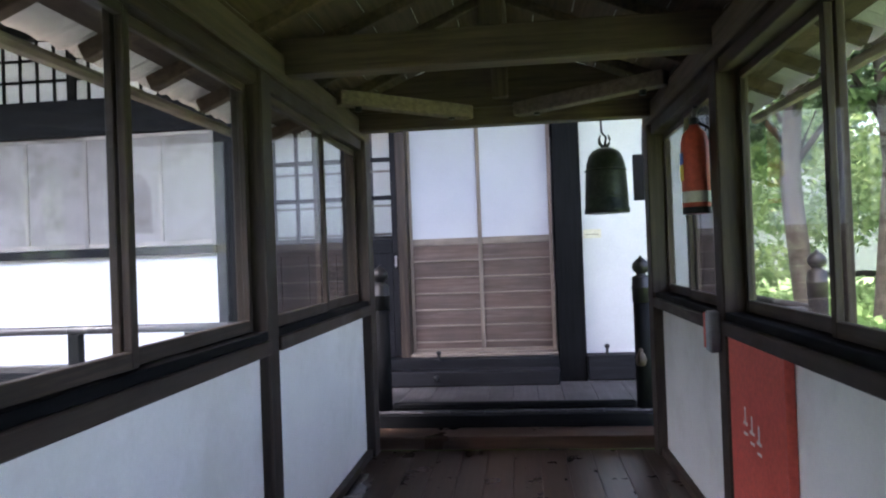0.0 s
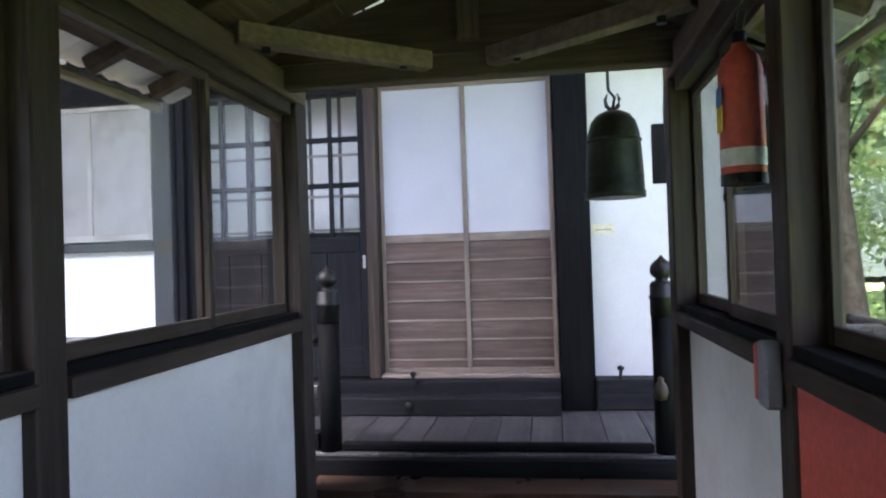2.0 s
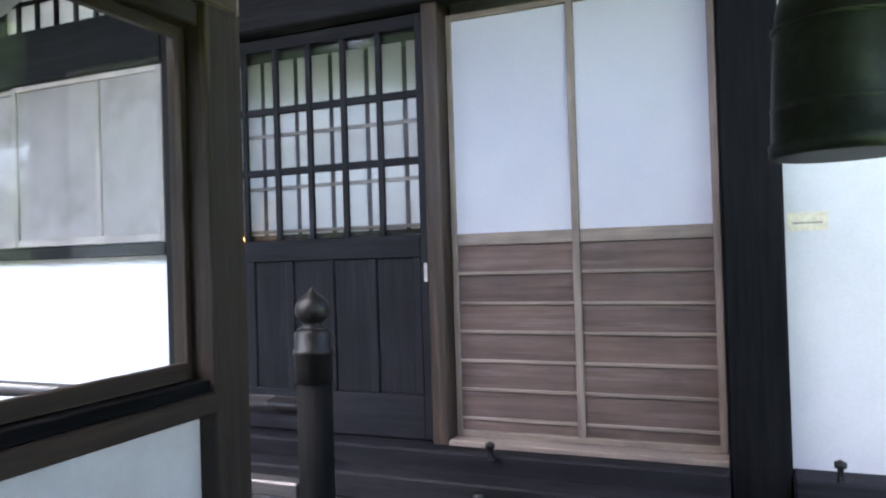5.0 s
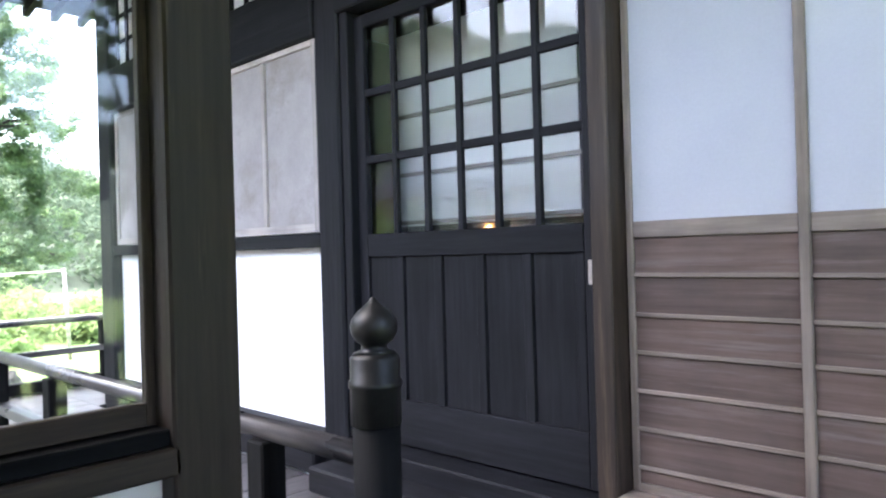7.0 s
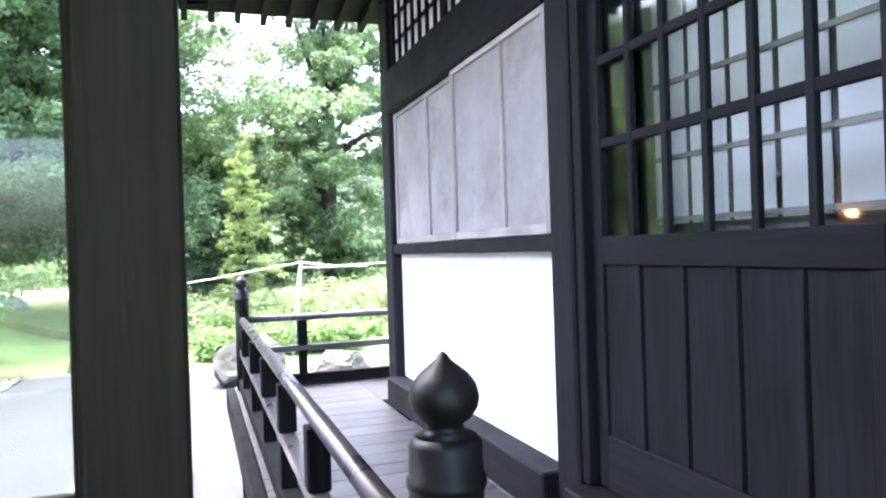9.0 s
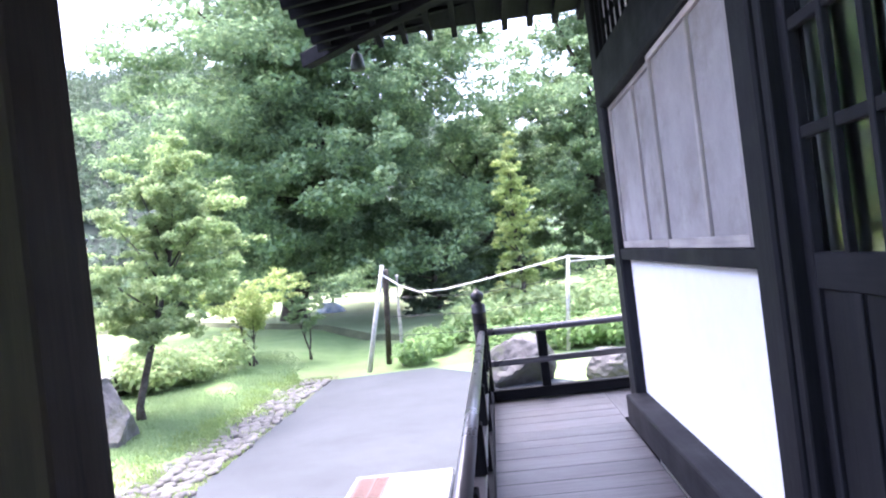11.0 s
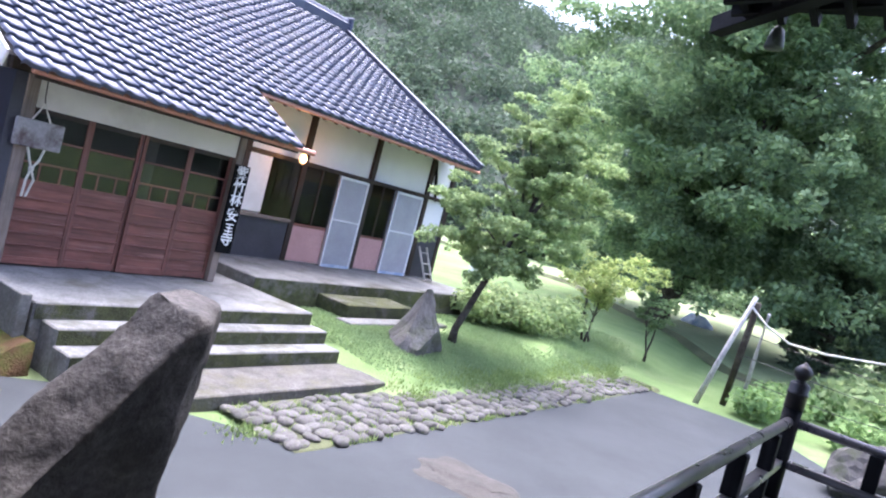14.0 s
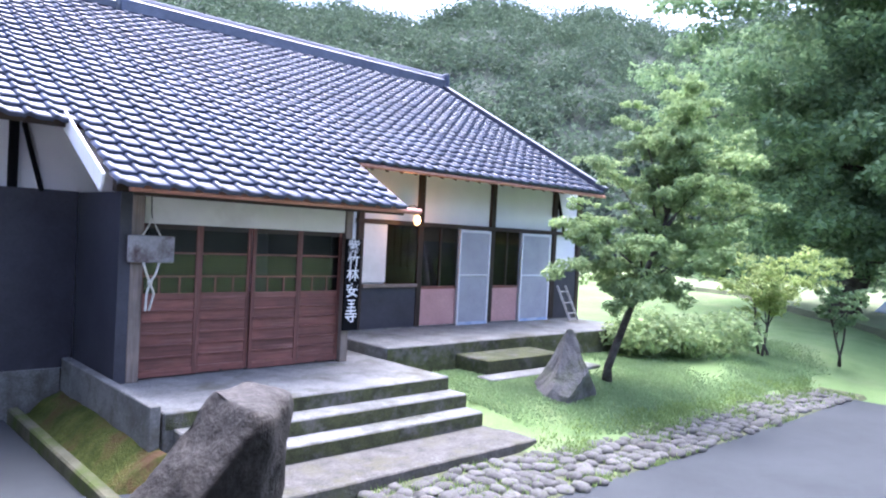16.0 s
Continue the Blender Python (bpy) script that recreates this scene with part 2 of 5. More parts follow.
LEAF_BIG = leaf_mat("broad_leaf", (0.12, 0.19, 0.1), (0.23, 0.315, 0.165), 0.45)
LEAF_MID = leaf_mat("maple_leaf", (0.19, 0.275, 0.125), (0.33, 0.415, 0.19), 0.5)
LEAF_YEL = leaf_mat("yellow_green_leaf", (0.28, 0.37, 0.13), (0.44, 0.5, 0.2), 0.5)
LEAF_DARK = leaf_mat("dark_evergreen_leaf", (0.09, 0.135, 0.095), (0.16, 0.22, 0.14), 0.5)
LEAF_HILL = leaf_mat("hill_wood_leaf", (0.062, 0.096, 0.06), (0.1, 0.14, 0.088), 0.35)
LEAF_LOW = leaf_mat("low_plant_leaf", (0.14, 0.23, 0.085), (0.25, 0.37, 0.145), 0.45)


# ---- mesh helpers ----
def link_mesh(name, bm, mat, parent=None, label="", smooth=False):
    """One mesh object, its origin in its middle, under parent or at top level."""
    bm.normal_update()
    xs = [v.co for v in bm.verts]
    lo = Vector([min(c[i] for c in xs) for i in range(3)])
    hi = Vector([max(c[i] for c in xs) for i in range(3)])
    mid = (lo + hi) / 2
    for v in bm.verts:
        v.co -= mid
    if smooth:
        for f in bm.faces:
            f.smooth = True
    me = bpy.data.meshes.new(name)
    bm.to_mesh(me)
    bm.free()
    me.materials.append(mat)
    ob = new(name, me)
    ob.location = mid
    if parent is not None:
        put_under(ob, parent)
    if label:
        ob["label"] = label
    return ob


def world_of(ob):
    if ob.parent is None:
        return ob.matrix_basis.copy()
    return world_of(ob.parent) @ ob.matrix_parent_inverse @ ob.matrix_basis


def put_under(ob, parent):
    ob.parent = parent
    ob.matrix_parent_inverse = world_of(parent).inverted()
    return ob


def part(name, bm, mat, parent, label="", smooth=False):
    return link_mesh(name, bm, mat, parent, label, smooth)


def thing(name, at, label, category, group="", kind=""):
    e = new(name)
    e.empty_display_size = 0.1
    e.location = at
    return tagged(e, label, category, group, kind)


def structure(name, bm, mat, label, category, smooth=False):
    return tagged(link_mesh(name, bm, mat, None, "", smooth), label, category, "", "structure")


def box(x0, x1, y0, y1, z0, z1, bevel=0.0, bm=None):
    own = bm is None
    b = bmesh.new()
    bmesh.ops.create_cube(b, size=1.0)
    for v in b.verts:
        v.co = Vector(((x0 + x1) / 2 + v.co.x * (x1 - x0), (y0 + y1) / 2 + v.co.y * (y1 - y0), (z0 + z1) / 2 + v.co.z * (z1 - z0)))
    if bevel:
        bmesh.ops.bevel(b, geom=b.edges[:], offset=bevel, segments=1, affect="EDGES")
    if own:
        return b
    merge(bm, b)
    return bm


def merge(bm, other):
    me = bpy.data.meshes.new("tmp")
    other.to_mesh(me)
    other.free()
    bm.from_mesh(me)
    bpy.data.meshes.remove(me)
    return bm


def beam(a, b, w, h, bevel=0.006):
    """A squared timber from a to b, w wide and h high."""
    a, b = Vector(a), Vector(b)
    d = (b - a)
    bm = box(-w / 2, w / 2, 0, d.length, -h / 2, h / 2, bevel)
    y = d.normalized()
    up = Vector((0, 0, 1)) if abs(y.z) < 0.95 else Vector((0, 1, 0))
    x = y.cross(up).normalized()
    z = x.cross(y)
    m = Matrix((x, y, z)).transposed().to_4x4()
    m.translation = a
    bmesh.ops.transform(bm, matrix=m, verts=bm.verts)
    return bm


def lathe(profile, at=(0, 0, 0), seg=24):
    """A turned shape from (radius, height) pairs."""
    bm = bmesh.new()
    rings = []
    for r, z in profile:
        if r < 1e-4:
            rings.append([bm.verts.new((at[0], at[1], at[2] + z))])
        else:
            rings.append([bm.verts.new((at[0] + r * math.cos(2 * math.pi * i / seg), at[1] + r * math.sin(2 * math.pi * i / seg), at[2] + z)) for i in range(seg)])
    for p, q in zip(rings, rings[1:]):
        for i in range(seg):
            j = (i + 1) % seg
            f = [p[i % len(p)], p[j % len(p)], q[j % len(q)], q[i % len(q)]]
            u = []
            for v in f:
                if v not in u:
                    u.append(v)
            if len(u) > 2:
                bm.faces.new(u)
    for ring, flip in ((rings[0], True), (rings[-1], False)):
        if len(ring) > 2:
            bm.faces.new(ring[::-1] if flip else ring)
    return bm


def tube(points, radius, seg=8):
    """A rod or limb along points; radius is a number or one a point."""
    bm = bmesh.new()
    pts = [Vector(p) for p in points]
    rad = radius if isinstance(radius, (list, tuple)) else [radius] * len(pts)
    rings = []
    for i, p in enumerate(pts):
        d = (pts[min(i + 1, len(pts) - 1)] - pts[max(i - 1, 0)]).normalized()
        up = Vector((0, 0, 1)) if abs(d.z) < 0.9 else Vector((1, 0, 0))
        u = d.cross(up).normalized()
        w = u.cross(d)
        rings.append([bm.verts.new(p + rad[i] * (math.cos(2 * math.pi * k / seg) * u + math.sin(2 * math.pi * k / seg) * w)) for k in range(seg)])
    for p, q in zip(rings, rings[1:]):
        for k in range(seg):
            bm.faces.new((p[k], p[(k + 1) % seg], q[(k + 1) % seg], q[k]))
    bm.faces.new(rings[0][::-1])
    bm.faces.new(rings[-1])
    bmesh.ops.recalc_face_normals(bm, faces=bm.faces[:])
    return bm


def share(src, name, at, parent, rot=(0, 0, 0), scale=(1, 1, 1)):
    """Another piece on the same mesh data."""
    o = new(name, src.data)
    o.location, o.rotation_euler, o.scale = at, rot, scale
    put_under(o, parent)
    return o


def fast_mesh(name, verts, faces, mat, smooth=False):
    me = bpy.data.meshes.new(name)
    verts = np.asarray(verts, dtype=np.float32)
    faces = np.asarray(faces, dtype=np.int32)
    me.vertices.add(len(verts))
    me.vertices.foreach_set("co", verts.ravel())
    k = faces.shape[1]
    me.loops.add(faces.size)
    me.loops.foreach_set("vertex_index", faces.ravel())
    me.polygons.add(len(faces))
    me.polygons.foreach_set("loop_start", np.arange(len(faces), dtype=np.int32) * k)
    me.update(calc_edges=True)
    if smooth:
        me.polygons.foreach_set("use_smooth", np.ones(len(faces), dtype=bool))
    me.materials.append(mat)
    return new(name, me)


# ---- ground ----
def ground_z(x, y):
    """Height of the yard: paved flat, then a lawn that rises towards the farther house."""
    t = min(1.0, max(0.0, (1.9 - y) / 2.4))
    rise = 0.4 * t * t * (3 - 2 * t)
    w = min(1.0, max(0.0, (-8.6 - x) / 0.8))
    far = max(0.0, (-17.0 - x)) * 0.012
    return -0.9 + rise * w + min(far, 1.2)


def ground_sheet():
    xs = sorted(set([-900, -500, -250, -120, -80, -60, -50, -40] + [round(-34 + 0.75 * i, 2) for i in range(40)] + [-4 + 1.0 * i for i in range(20)] + [20, 30, 50, 90, 200, 500, 900]))
    ys = sorted(set([-900, -500, -250, -120, -70, -45, -30, -22] + [round(-18 + 0.75 * i, 2) for i in range(40)] + [12 + i * 2 for i in range(8)] + [32, 45, 70, 120, 250, 500, 900]))
    vs, fs = [], []
    for y in ys:
        for x in xs:
            z = ground_z(x, y) - 0.012
            if -40 < x < 18 and -20 < y < 28:
                z += 0.03 * (noise.noise(Vector((x * 0.9, y * 0.9, 0))) - 0.3) if (y < 1.6 or x < -17) else -0.02
            vs.append((x, y, z))
    n = len(xs)
    for j in range(len(ys) - 1):
        for i in range(n - 1):
            fs.append((j * n + i, j * n + i + 1, (j + 1) * n + i + 1, (j + 1) * n + i))
    ob = fast_mesh("ground", vs, fs, GRASS, True)
    return tagged(ob, "green lawn and garden earth round the houses", "ground", "", "structure")


ground_sheet()

bm = bmesh.new()
outline = [(-16.2, 2.15), (-13.0, 2.0), (-10.0, 2.12), (-8.0, 2.05), (-6.4, 1.75), (-5.4, 0.2), (-4.35, -0.4), (-4.3, -6.0), (0.5, -6.0), (0.5, 6.9), (-13.2, 7.2), (-15.4, 5.2), (-16.4, 4.4)]
top = [bm.verts.new((x, y, -0.88)) for x, y in outline]
low = [bm.verts.new((x, y, -0.98)) for x, y in outline]
bm.faces.new(top)
for i in range(len(top)):
    j = (i + 1) % len(top)
    bm.faces.new((low[i], low[j], top[j], top[i]))
bmesh.ops.recalc_face_normals(bm, faces=bm.faces[:])
structure("road", bm, ASPHALT, "damp grey asphalt drive beside the veranda", "drive")

# ---- covered corridor: floor, walls, windows, roof ----
LX, RX = -1.34, 0.57
FZ = -0.05
SILL = 0.965
HEAD = 2.06

bm = box(LX - 0.12, RX + 0.12, -3.2, 5.38, FZ - 0.2, FZ - 0.03)
corridor_floor = structure("floor_corridor", bm, floor_wood("y"), "dark polished plank floor of the covered corridor", "floor")
n_planks = 12
pw = (RX - LX + 0.1) / n_planks
src = None
for i in range(n_planks):
    x0 = LX - 0.05 + i * pw
    for y0, y1 in ((-3.2, 1.55), (1.555, 5.38)):
        part("plank", box(x0 + 0.0015, x0 + pw - 0.0015, y0, y1, FZ - 0.028, FZ + random.uniform(-0.001, 0.001), 0.002), floor_wood("y"), corridor_floor)


def corridor_side(sign, x_in, posts, name, SILL):
    """One side of the corridor: posts, white wall below, sliding windows above, header."""
    out = x_in + sign * 0.12
    wall = structure("wall_" + name, box(min(x_in + sign * 0.03, out - sign * 0.03), max(x_in + sign * 0.03, out - sign * 0.03), posts[0], posts[-1], FZ - 0.15, SILL - 0.06), WALLBOARD,
                     "white boarded wall under the corridor windows", "wall")
    for y in posts:
        inset = 0.015 if y < 5 else 0.03
        half = 0.06 if y < 5 else 0.0775
        part("post", box(min(x_in - sign * inset, out), max(x_in - sign * inset, out), y - half, y + half, FZ - 0.85, HEAD + 0.02, 0.006), brown_wood("z"), wall, "dark brown squared timber post")
    for a, b in zip(posts, posts[1:]):
        part("baseboard", box(min(x_in - sign * 0.01, x_in + sign * 0.032), max(x_in - sign * 0.01, x_in + sign * 0.032), a + 0.06, b - 0.06, FZ + 0.001, FZ + 0.05, 0.004), brown_wood("y"), wall)
        part("sill", box(min(x_in - sign * 0.03, out + sign * 0.02), max(x_in - sign * 0.03, out + sign * 0.02), a + 0.06, b - 0.06, SILL - 0.06, SILL, 0.005), brown_wood("y"), wall, "worn brown window sill")
        part("track", box(min(x_in - sign * 0.012, out), max(x_in - sign * 0.012, out), a + 0.06, b - 0.06, SILL, SILL + 0.035, 0.003), black_wood("y"), wall)
        win = thing("sliding_window", ((x_in + out) / 2, (a + b) / 2, SILL), "wooden sliding window of two clear panes in the corridor wall", "window", "corridor windows", "structure")
        mid = (a + b) / 2
        for k, (y0, y1) in enumerate(((a + 0.062, mid + 0.02), (mid - 0.02, b - 0.062))):
            xc = x_in + sign * ((0.03 if sign < 0 else 0.055) + 0.032 * k)
            z0, z1 = SILL + 0.035, HEAD - 0.045
            for nm, bb, ax in (("stile", (y0, y0 + 0.035, z0, z1), "z"), ("stile", (y1 - 0.035, y1, z0, z1), "z"), ("bottom_rail", (y0 + 0.035, y1 - 0.035, z0, z0 + 0.05), "y"), ("top_rail", (y0 + 0.035, y1 - 0.035, z1 - 0.035, z1), "y")):
                part(nm, box(xc - 0.013, xc + 0.013, *bb, 0.003), brown_wood(ax), win)
            g = part("pane", box(xc - 0.002, xc + 0.002, y0 + 0.03, y1 - 0.03, z0 + 0.045, z1 - 0.03), GLASS, win)
            g.visible_shadow = False
        lx = x_in + sign * ((0.03 if sign < 0 else 0.055) - 0.016)
        part("latch", box(lx - 0.004, lx + 0.004, mid - 0.006, mid + 0.006, 1.43, 1.46, 0.002), IRON, win)
        part("head_rail", box(min(x_in, out), max(x_in, out), a + 0.06, b - 0.06, HEAD - 0.045, HEAD + 0.02, 0.004), brown_wood("y"), wall)
    part("wall_plate", box(min(x_in - sign * 0.03, out), max(x_in - sign * 0.03, out), posts[0] - 0.3, posts[-1] + 0.07, HEAD + 0.02, HEAD + 0.15, 0.008), roof_wood("y"), wall, "heavy brown plate beam over the windows")
    return wall


POSTS_L = [-2.7, -0.65, 1.35, 3.39, 5.3125]
POSTS_R = [-2.3, -0.25, 1.7, 3.7, 5.3125]
corridor_side(-1, LX, POSTS_L, "corridor_left", 0.965)
corridor_side(1, RX, POSTS_R, "corridor_right", 0.965)
# Unseen end: an invented opening below this strip lets daylight onto the walls.
structure("wall_corridor_back", box(LX - 0.12, RX + 0.12, -3.35, -3.2, 2.1, 2.75), WALLBOARD, "added white wall over the unseen corridor back, left open for light", "wall")

CX = (LX + RX) / 2
RIDGE = 2.68
PITCH = 0.42
GABLE = 5.05
roof = thing("corridor_roof", (CX, 1.5, HEAD + 0.2), "open timber roof of the corridor with rafters under pale boards", "roof", "", "structure")
part("ridge_beam", box(CX - 0.06, CX + 0.06, -3.3, 5.06, RIDGE - 0.16, RIDGE - 0.04, 0.006), roof_wood("y"), roof)
for sgn in (-1, 1):
    y = -3.1
    while y < 5.0:
        a = Vector((CX + sgn * 0.03, y, RIDGE - 0.04))
        b = Vector((CX + sgn * 1.42, y, RIDGE - 0.04 - PITCH * 1.42))
        part("rafter", beam(a, b, 0.05, 0.065, 0.004), roof_wood("y"), roof)
        y += 0.46
    bm = bmesh.new()
    n = 40
    ys = [-3.3 + 8.34 * i / (n * 4) for i in range(n * 4 + 1)]
    rows = []
    for d in (0.0, 1.5):
        for th in (0.0, 0.014):
            rows.append([bm.verts.new((CX + sgn * d, y, RIDGE + 0.015 - PITCH * d + th + 0.009 * math.sin(2 * math.pi * y / 0.12))) for y in ys])
    for p, q in ((rows[0], rows[2]), (rows[1], rows[3]), (rows[2], rows[3])):
        for i in range(len(ys) - 1):
            bm.faces.new((p[i], p[i + 1], q[i + 1], q[i]))
    bmesh.ops.recalc_face_normals(bm, faces=bm.faces[:])
    part("roof_sheet", bm, SHEET, roof, "pale corrugated roof sheet")
    for k in range(7):
        d0, d1 = 0.02 + k * 0.19, 0.205 + k * 0.19
        a, b = (CX + sgn * d0, RIDGE - PITCH * d0), (CX + sgn * d1, RIDGE - PITCH * d1)
        bb = box(min(a[0], b[0]), max(a[0], b[0]), -3.25, 5.03, -0.006, 0.0)
        for v in bb.verts:
            v.co.z += RIDGE - 0.006 - PITCH * abs(v.co.x - CX)
        part("roof_board", bb, roof_wood("y"), roof)
for sgn in (-1, 1):
    part("gutter", tube([(CX + sgn * 1.5, -3.2, RIDGE - PITCH * 1.5 - 0.06), (CX + sgn * 1.5, 4.9, RIDGE - PITCH * 1.5 - 0.03)], 0.028, 8), pale_wood("y"), roof, "split bamboo gutter under the eave")
for y in (-2.5, -0.45, 1.6, 3.66):
    part("tie_beam", box(LX - 0.1, RX + 0.1, y - 0.06, y + 0.06, HEAD + 0.06, HEAD + 0.22, 0.008), roof_wood("x"), roof)
    part("king_post", box(CX - 0.05, CX + 0.05, y - 0.045, y + 0.045, HEAD + 0.22, RIDGE - 0.13, 0.006), roof_wood("z"), roof)
part("end_lintel", box(LX - 0.1, RX + 0.1, 5.071, 5.17, HEAD + 0.05, HEAD + 0.24, 0.008), roof_wood("x"), roof)
part("king_post", box(CX - 0.05, CX + 0.05, 4.95, 5.03, HEAD + 0.2, RIDGE - 0.13, 0.006), roof_wood("z"), roof)
for sgn, xe in ((-1, LX + 0.04), (1, RX - 0.04)):
    far_x = CX - 0.2 if sgn < 0 else CX + 0.1
    part("diagonal_brace", beam((xe, 4.5, HEAD + 0.15), (far_x, 5.06, HEAD + 0.13), 0.09, 0.085), brace_wood("y"), roof, "pale diagonal brace with bolt holes")
    for f in (0.14, 0.85):
        bx, by = xe + (far_x - xe) * f, 4.5 + 0.56 * f
        part("bolt_hole", lathe([(0.0, 0.0), (0.02, 0.002), (0.02, 0.03), (0.0, 0.032)], (bx, by, HEAD + 0.075), 10), IRON, roof)

bm = bmesh.new()
tri = [(LX - 0.1, HEAD + 0.16), (RX + 0.1, HEAD + 0.16), (RX + 0.1, max(HEAD + 0.21, RIDGE - PITCH * (RX + 0.1 - CX) - 0.05)), (CX, RIDGE - 0.05), (LX - 0.1, max(HEAD + 0.21, RIDGE - PITCH * (CX - LX + 0.1) - 0.05))]
fa = [bm.verts.new((x, GABLE, z)) for x, z in tri]
fb = [bm.verts.new((x, GABLE + 0.02, z)) for x, z in tri]
bm.faces.new(fa)
bm.faces.new(fb[::-1])
for i in range(5):
    bm.faces.new((fa[i], fa[(i + 1) % 5], fb[(i + 1) % 5], fb[i]))
bmesh.ops.recalc_face_normals(bm, faces=bm.faces[:])
part("gable_boards", bm, roof_wood("x"), roof, "dark boards closing the corridor gable")

# ---- main hall: front wall and its columns ----
VZ = 0.14
HY = 7.04
XL, XR = -6.1, 1.39
HT = 3.75


def hall():
    body = structure("wall_hall_front", box(XL, -3.08, HY + 0.06, HY + 0.2, -0.5, HT), PLASTER, "white plastered front wall of the temple hall", "wall")
    # White plaster in a darker copy: eave shade put into its colour.
    structure("wall_hall_front_east", box(0.12, XR, HY + 0.06, HY + 0.2, -0.5, HT), blotched("shaded_plaster", (0.46, 0.465, 0.475), (0.54, 0.545, 0.55), 1.4, 0.85, 60, 0.12, 0.002, grain=0.04), "white plastered wall beside the hanging bell", "wall")
    structure("wall_hall_over_doors", box(-3.08, 0.12, HY + 0.1, HY + 0.24, 2.78, HT), PLASTER, "white plaster over the hall doors", "wall")
    structure("wall_hall_west", box(XL - 0.06, XL + 0.08, HY + 0.2, 16.0, -0.5, HT), PLASTER, "white side wall of the temple hall", "wall")
    structure("wall_hall_east", box(XR - 0.08, XR + 0.06, HY + 0.2, 16.0, -0.5, HT), PLASTER, "white side wall of the temple hall", "wall")
    structure("wall_hall_back", box(XL, XR, 16.0, 16.15, -0.5, HT), PLASTER, "plain back wall of the temple hall", "wall")
    structure("floor_hall", box(XL, XR, HY + 0.24, 16.0, 0.2, 0.36), floor_wood("x"), "dark floor inside the temple hall", "floor")
    structure("ceiling_hall", box(XL, XR, HY, 16.0, HT + 0.002, HT + 0.1), roof_wood("x"), "plain boarded ceiling of the temple hall", "ceiling")
    frame_ = thing("hall_frame", (-2.5, HY - 0.1, VZ), "black stained timber columns and beams of the temple hall", "frame", "", "structure")
    for x, w in ((XL, 0.24), (-3.05, 0.2), (0.13, 0.25), (XR, 0.24)):
        # East columns take the dark copy, west ones the copy painted as better lit.
        part("column", box(x - w / 2, x + w / 2, 6.98, 7.16, VZ - 0.4, HT, 0.012), black_wood("z") if x > -1 else lit_wood("z"), frame_)
    part("door_post", box(-2.948, -2.885, 7.0, 7.14, 0.37, 2.78, 0.006), lit_wood("z"), frame_)
    for a, b in ((XL + 0.12, -3.15), (-2.948, 0.005), (0.255, XR - 0.12)):
        part("lintel_beam", box(a, b, 6.96, 7.09, 2.644 if a > -3 else 2.565, 2.92, 0.01), lit_wood("x"), frame_)
        part("ground_sill", box(a, b, 6.9, 7.09, VZ + 0.001, 0.36, 0.01), lit_wood("x"), frame_)
    part("upper_beam", box(XL, XR, 6.95, 7.12, HT - 0.22, HT - 0.002, 0.01), black_wood("x"), frame_)
    part("door_step", box(-2.95, 0.0, 6.72, 6.898, VZ + 0.001, 0.27, 0.01), lit_wood("x"), frame_)
    # lower white panel and the paper screens above it
    part("middle_rail", box(XL + 0.12, -3.15, 6.99, 7.09, 1.39, 1.47, 0.006), lit_wood("x"), frame_)
    part("white_panel", box(XL + 0.12, -3.15, HY + 0.02, HY + 0.055, 0.36, 1.39), PANEL_WHITE, frame_, "bright white painted lower wall panel")
    for k, (xa, xb, xm) in enumerate(((-5.972, -4.42, -5.09), (-4.47, -3.152, -3.69))):
        sc = thing("paper_screen", ((xa + xb) / 2, HY, 1.48), "old paper sliding screen in a pale wooden frame", "screen", "hall paper screens")
        yy = HY - 0.005 - 0.035 * k
        for nm, bb, ax in (("stile", (xa, xa + 0.04, 1.475, 2.56), "z"), ("stile", (xb - 0.04, xb, 1.475, 2.56), "z"), ("muntin", (xm - 0.018, xm + 0.018, 1.525, 2.525), "z")):
            part(nm, box(bb[0], bb[1], yy - 0.014, yy + 0.014, bb[2], bb[3], 0.003), greyed_wood(ax), sc)
        part("bottom_rail", box(xa + 0.04, xb - 0.04, yy - 0.014, yy + 0.014, 1.475, 1.525, 0.003), greyed_wood("x"), sc)
        part("top_rail", box(xa + 0.04, xb - 0.04, yy - 0.014, yy + 0.014, 2.525, 2.56, 0.003), greyed_wood("x"), sc)
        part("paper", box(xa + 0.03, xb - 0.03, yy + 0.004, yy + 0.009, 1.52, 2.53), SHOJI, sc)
    # frieze lattices above the beam
    for a, b in ((XL + 0.12, -3.15), (-2.948, 0.005)):
        fr = thing("frieze_lattice", ((a + b) / 2, 7.0, 2.92), "black lattice over white paper high under the eaves", "lattice", "hall friezes", "structure")
        n = int((b - a) / 0.17)
        for i in range(n + 1):
            x = a + (b - a) * i / n
            w = 0.045 if i == n // 2 else 0.011
            part("bar", box(x - w, x + w, 6.985, 7.01, 2.92, HT - 0.22), black_wood("z"), fr)
        for z in (3.13, 3.34):
            part("rail", box(a, b, 7.011, 7.028, z - 0.012, z + 0.012), black_wood("x"), fr)
        part("paper", box(a, b, 7.06, 7.075, 2.92, HT - 0.22), PANEL_WHITE, fr)
    # lattice sliding door
    d = thing("lattice_door", (-2.16, 7.07, 0.37), "black wooden sliding door, glazed lattice over plank panels", "door", "", "structure")
    xa, xb, y0, y1 = -2.885, -1.42, 7.05, 7.09
    part("stile", box(xa, xa + 0.07, y0, y1, 0.37, 2.62, 0.004), lit_wood("z"), d)
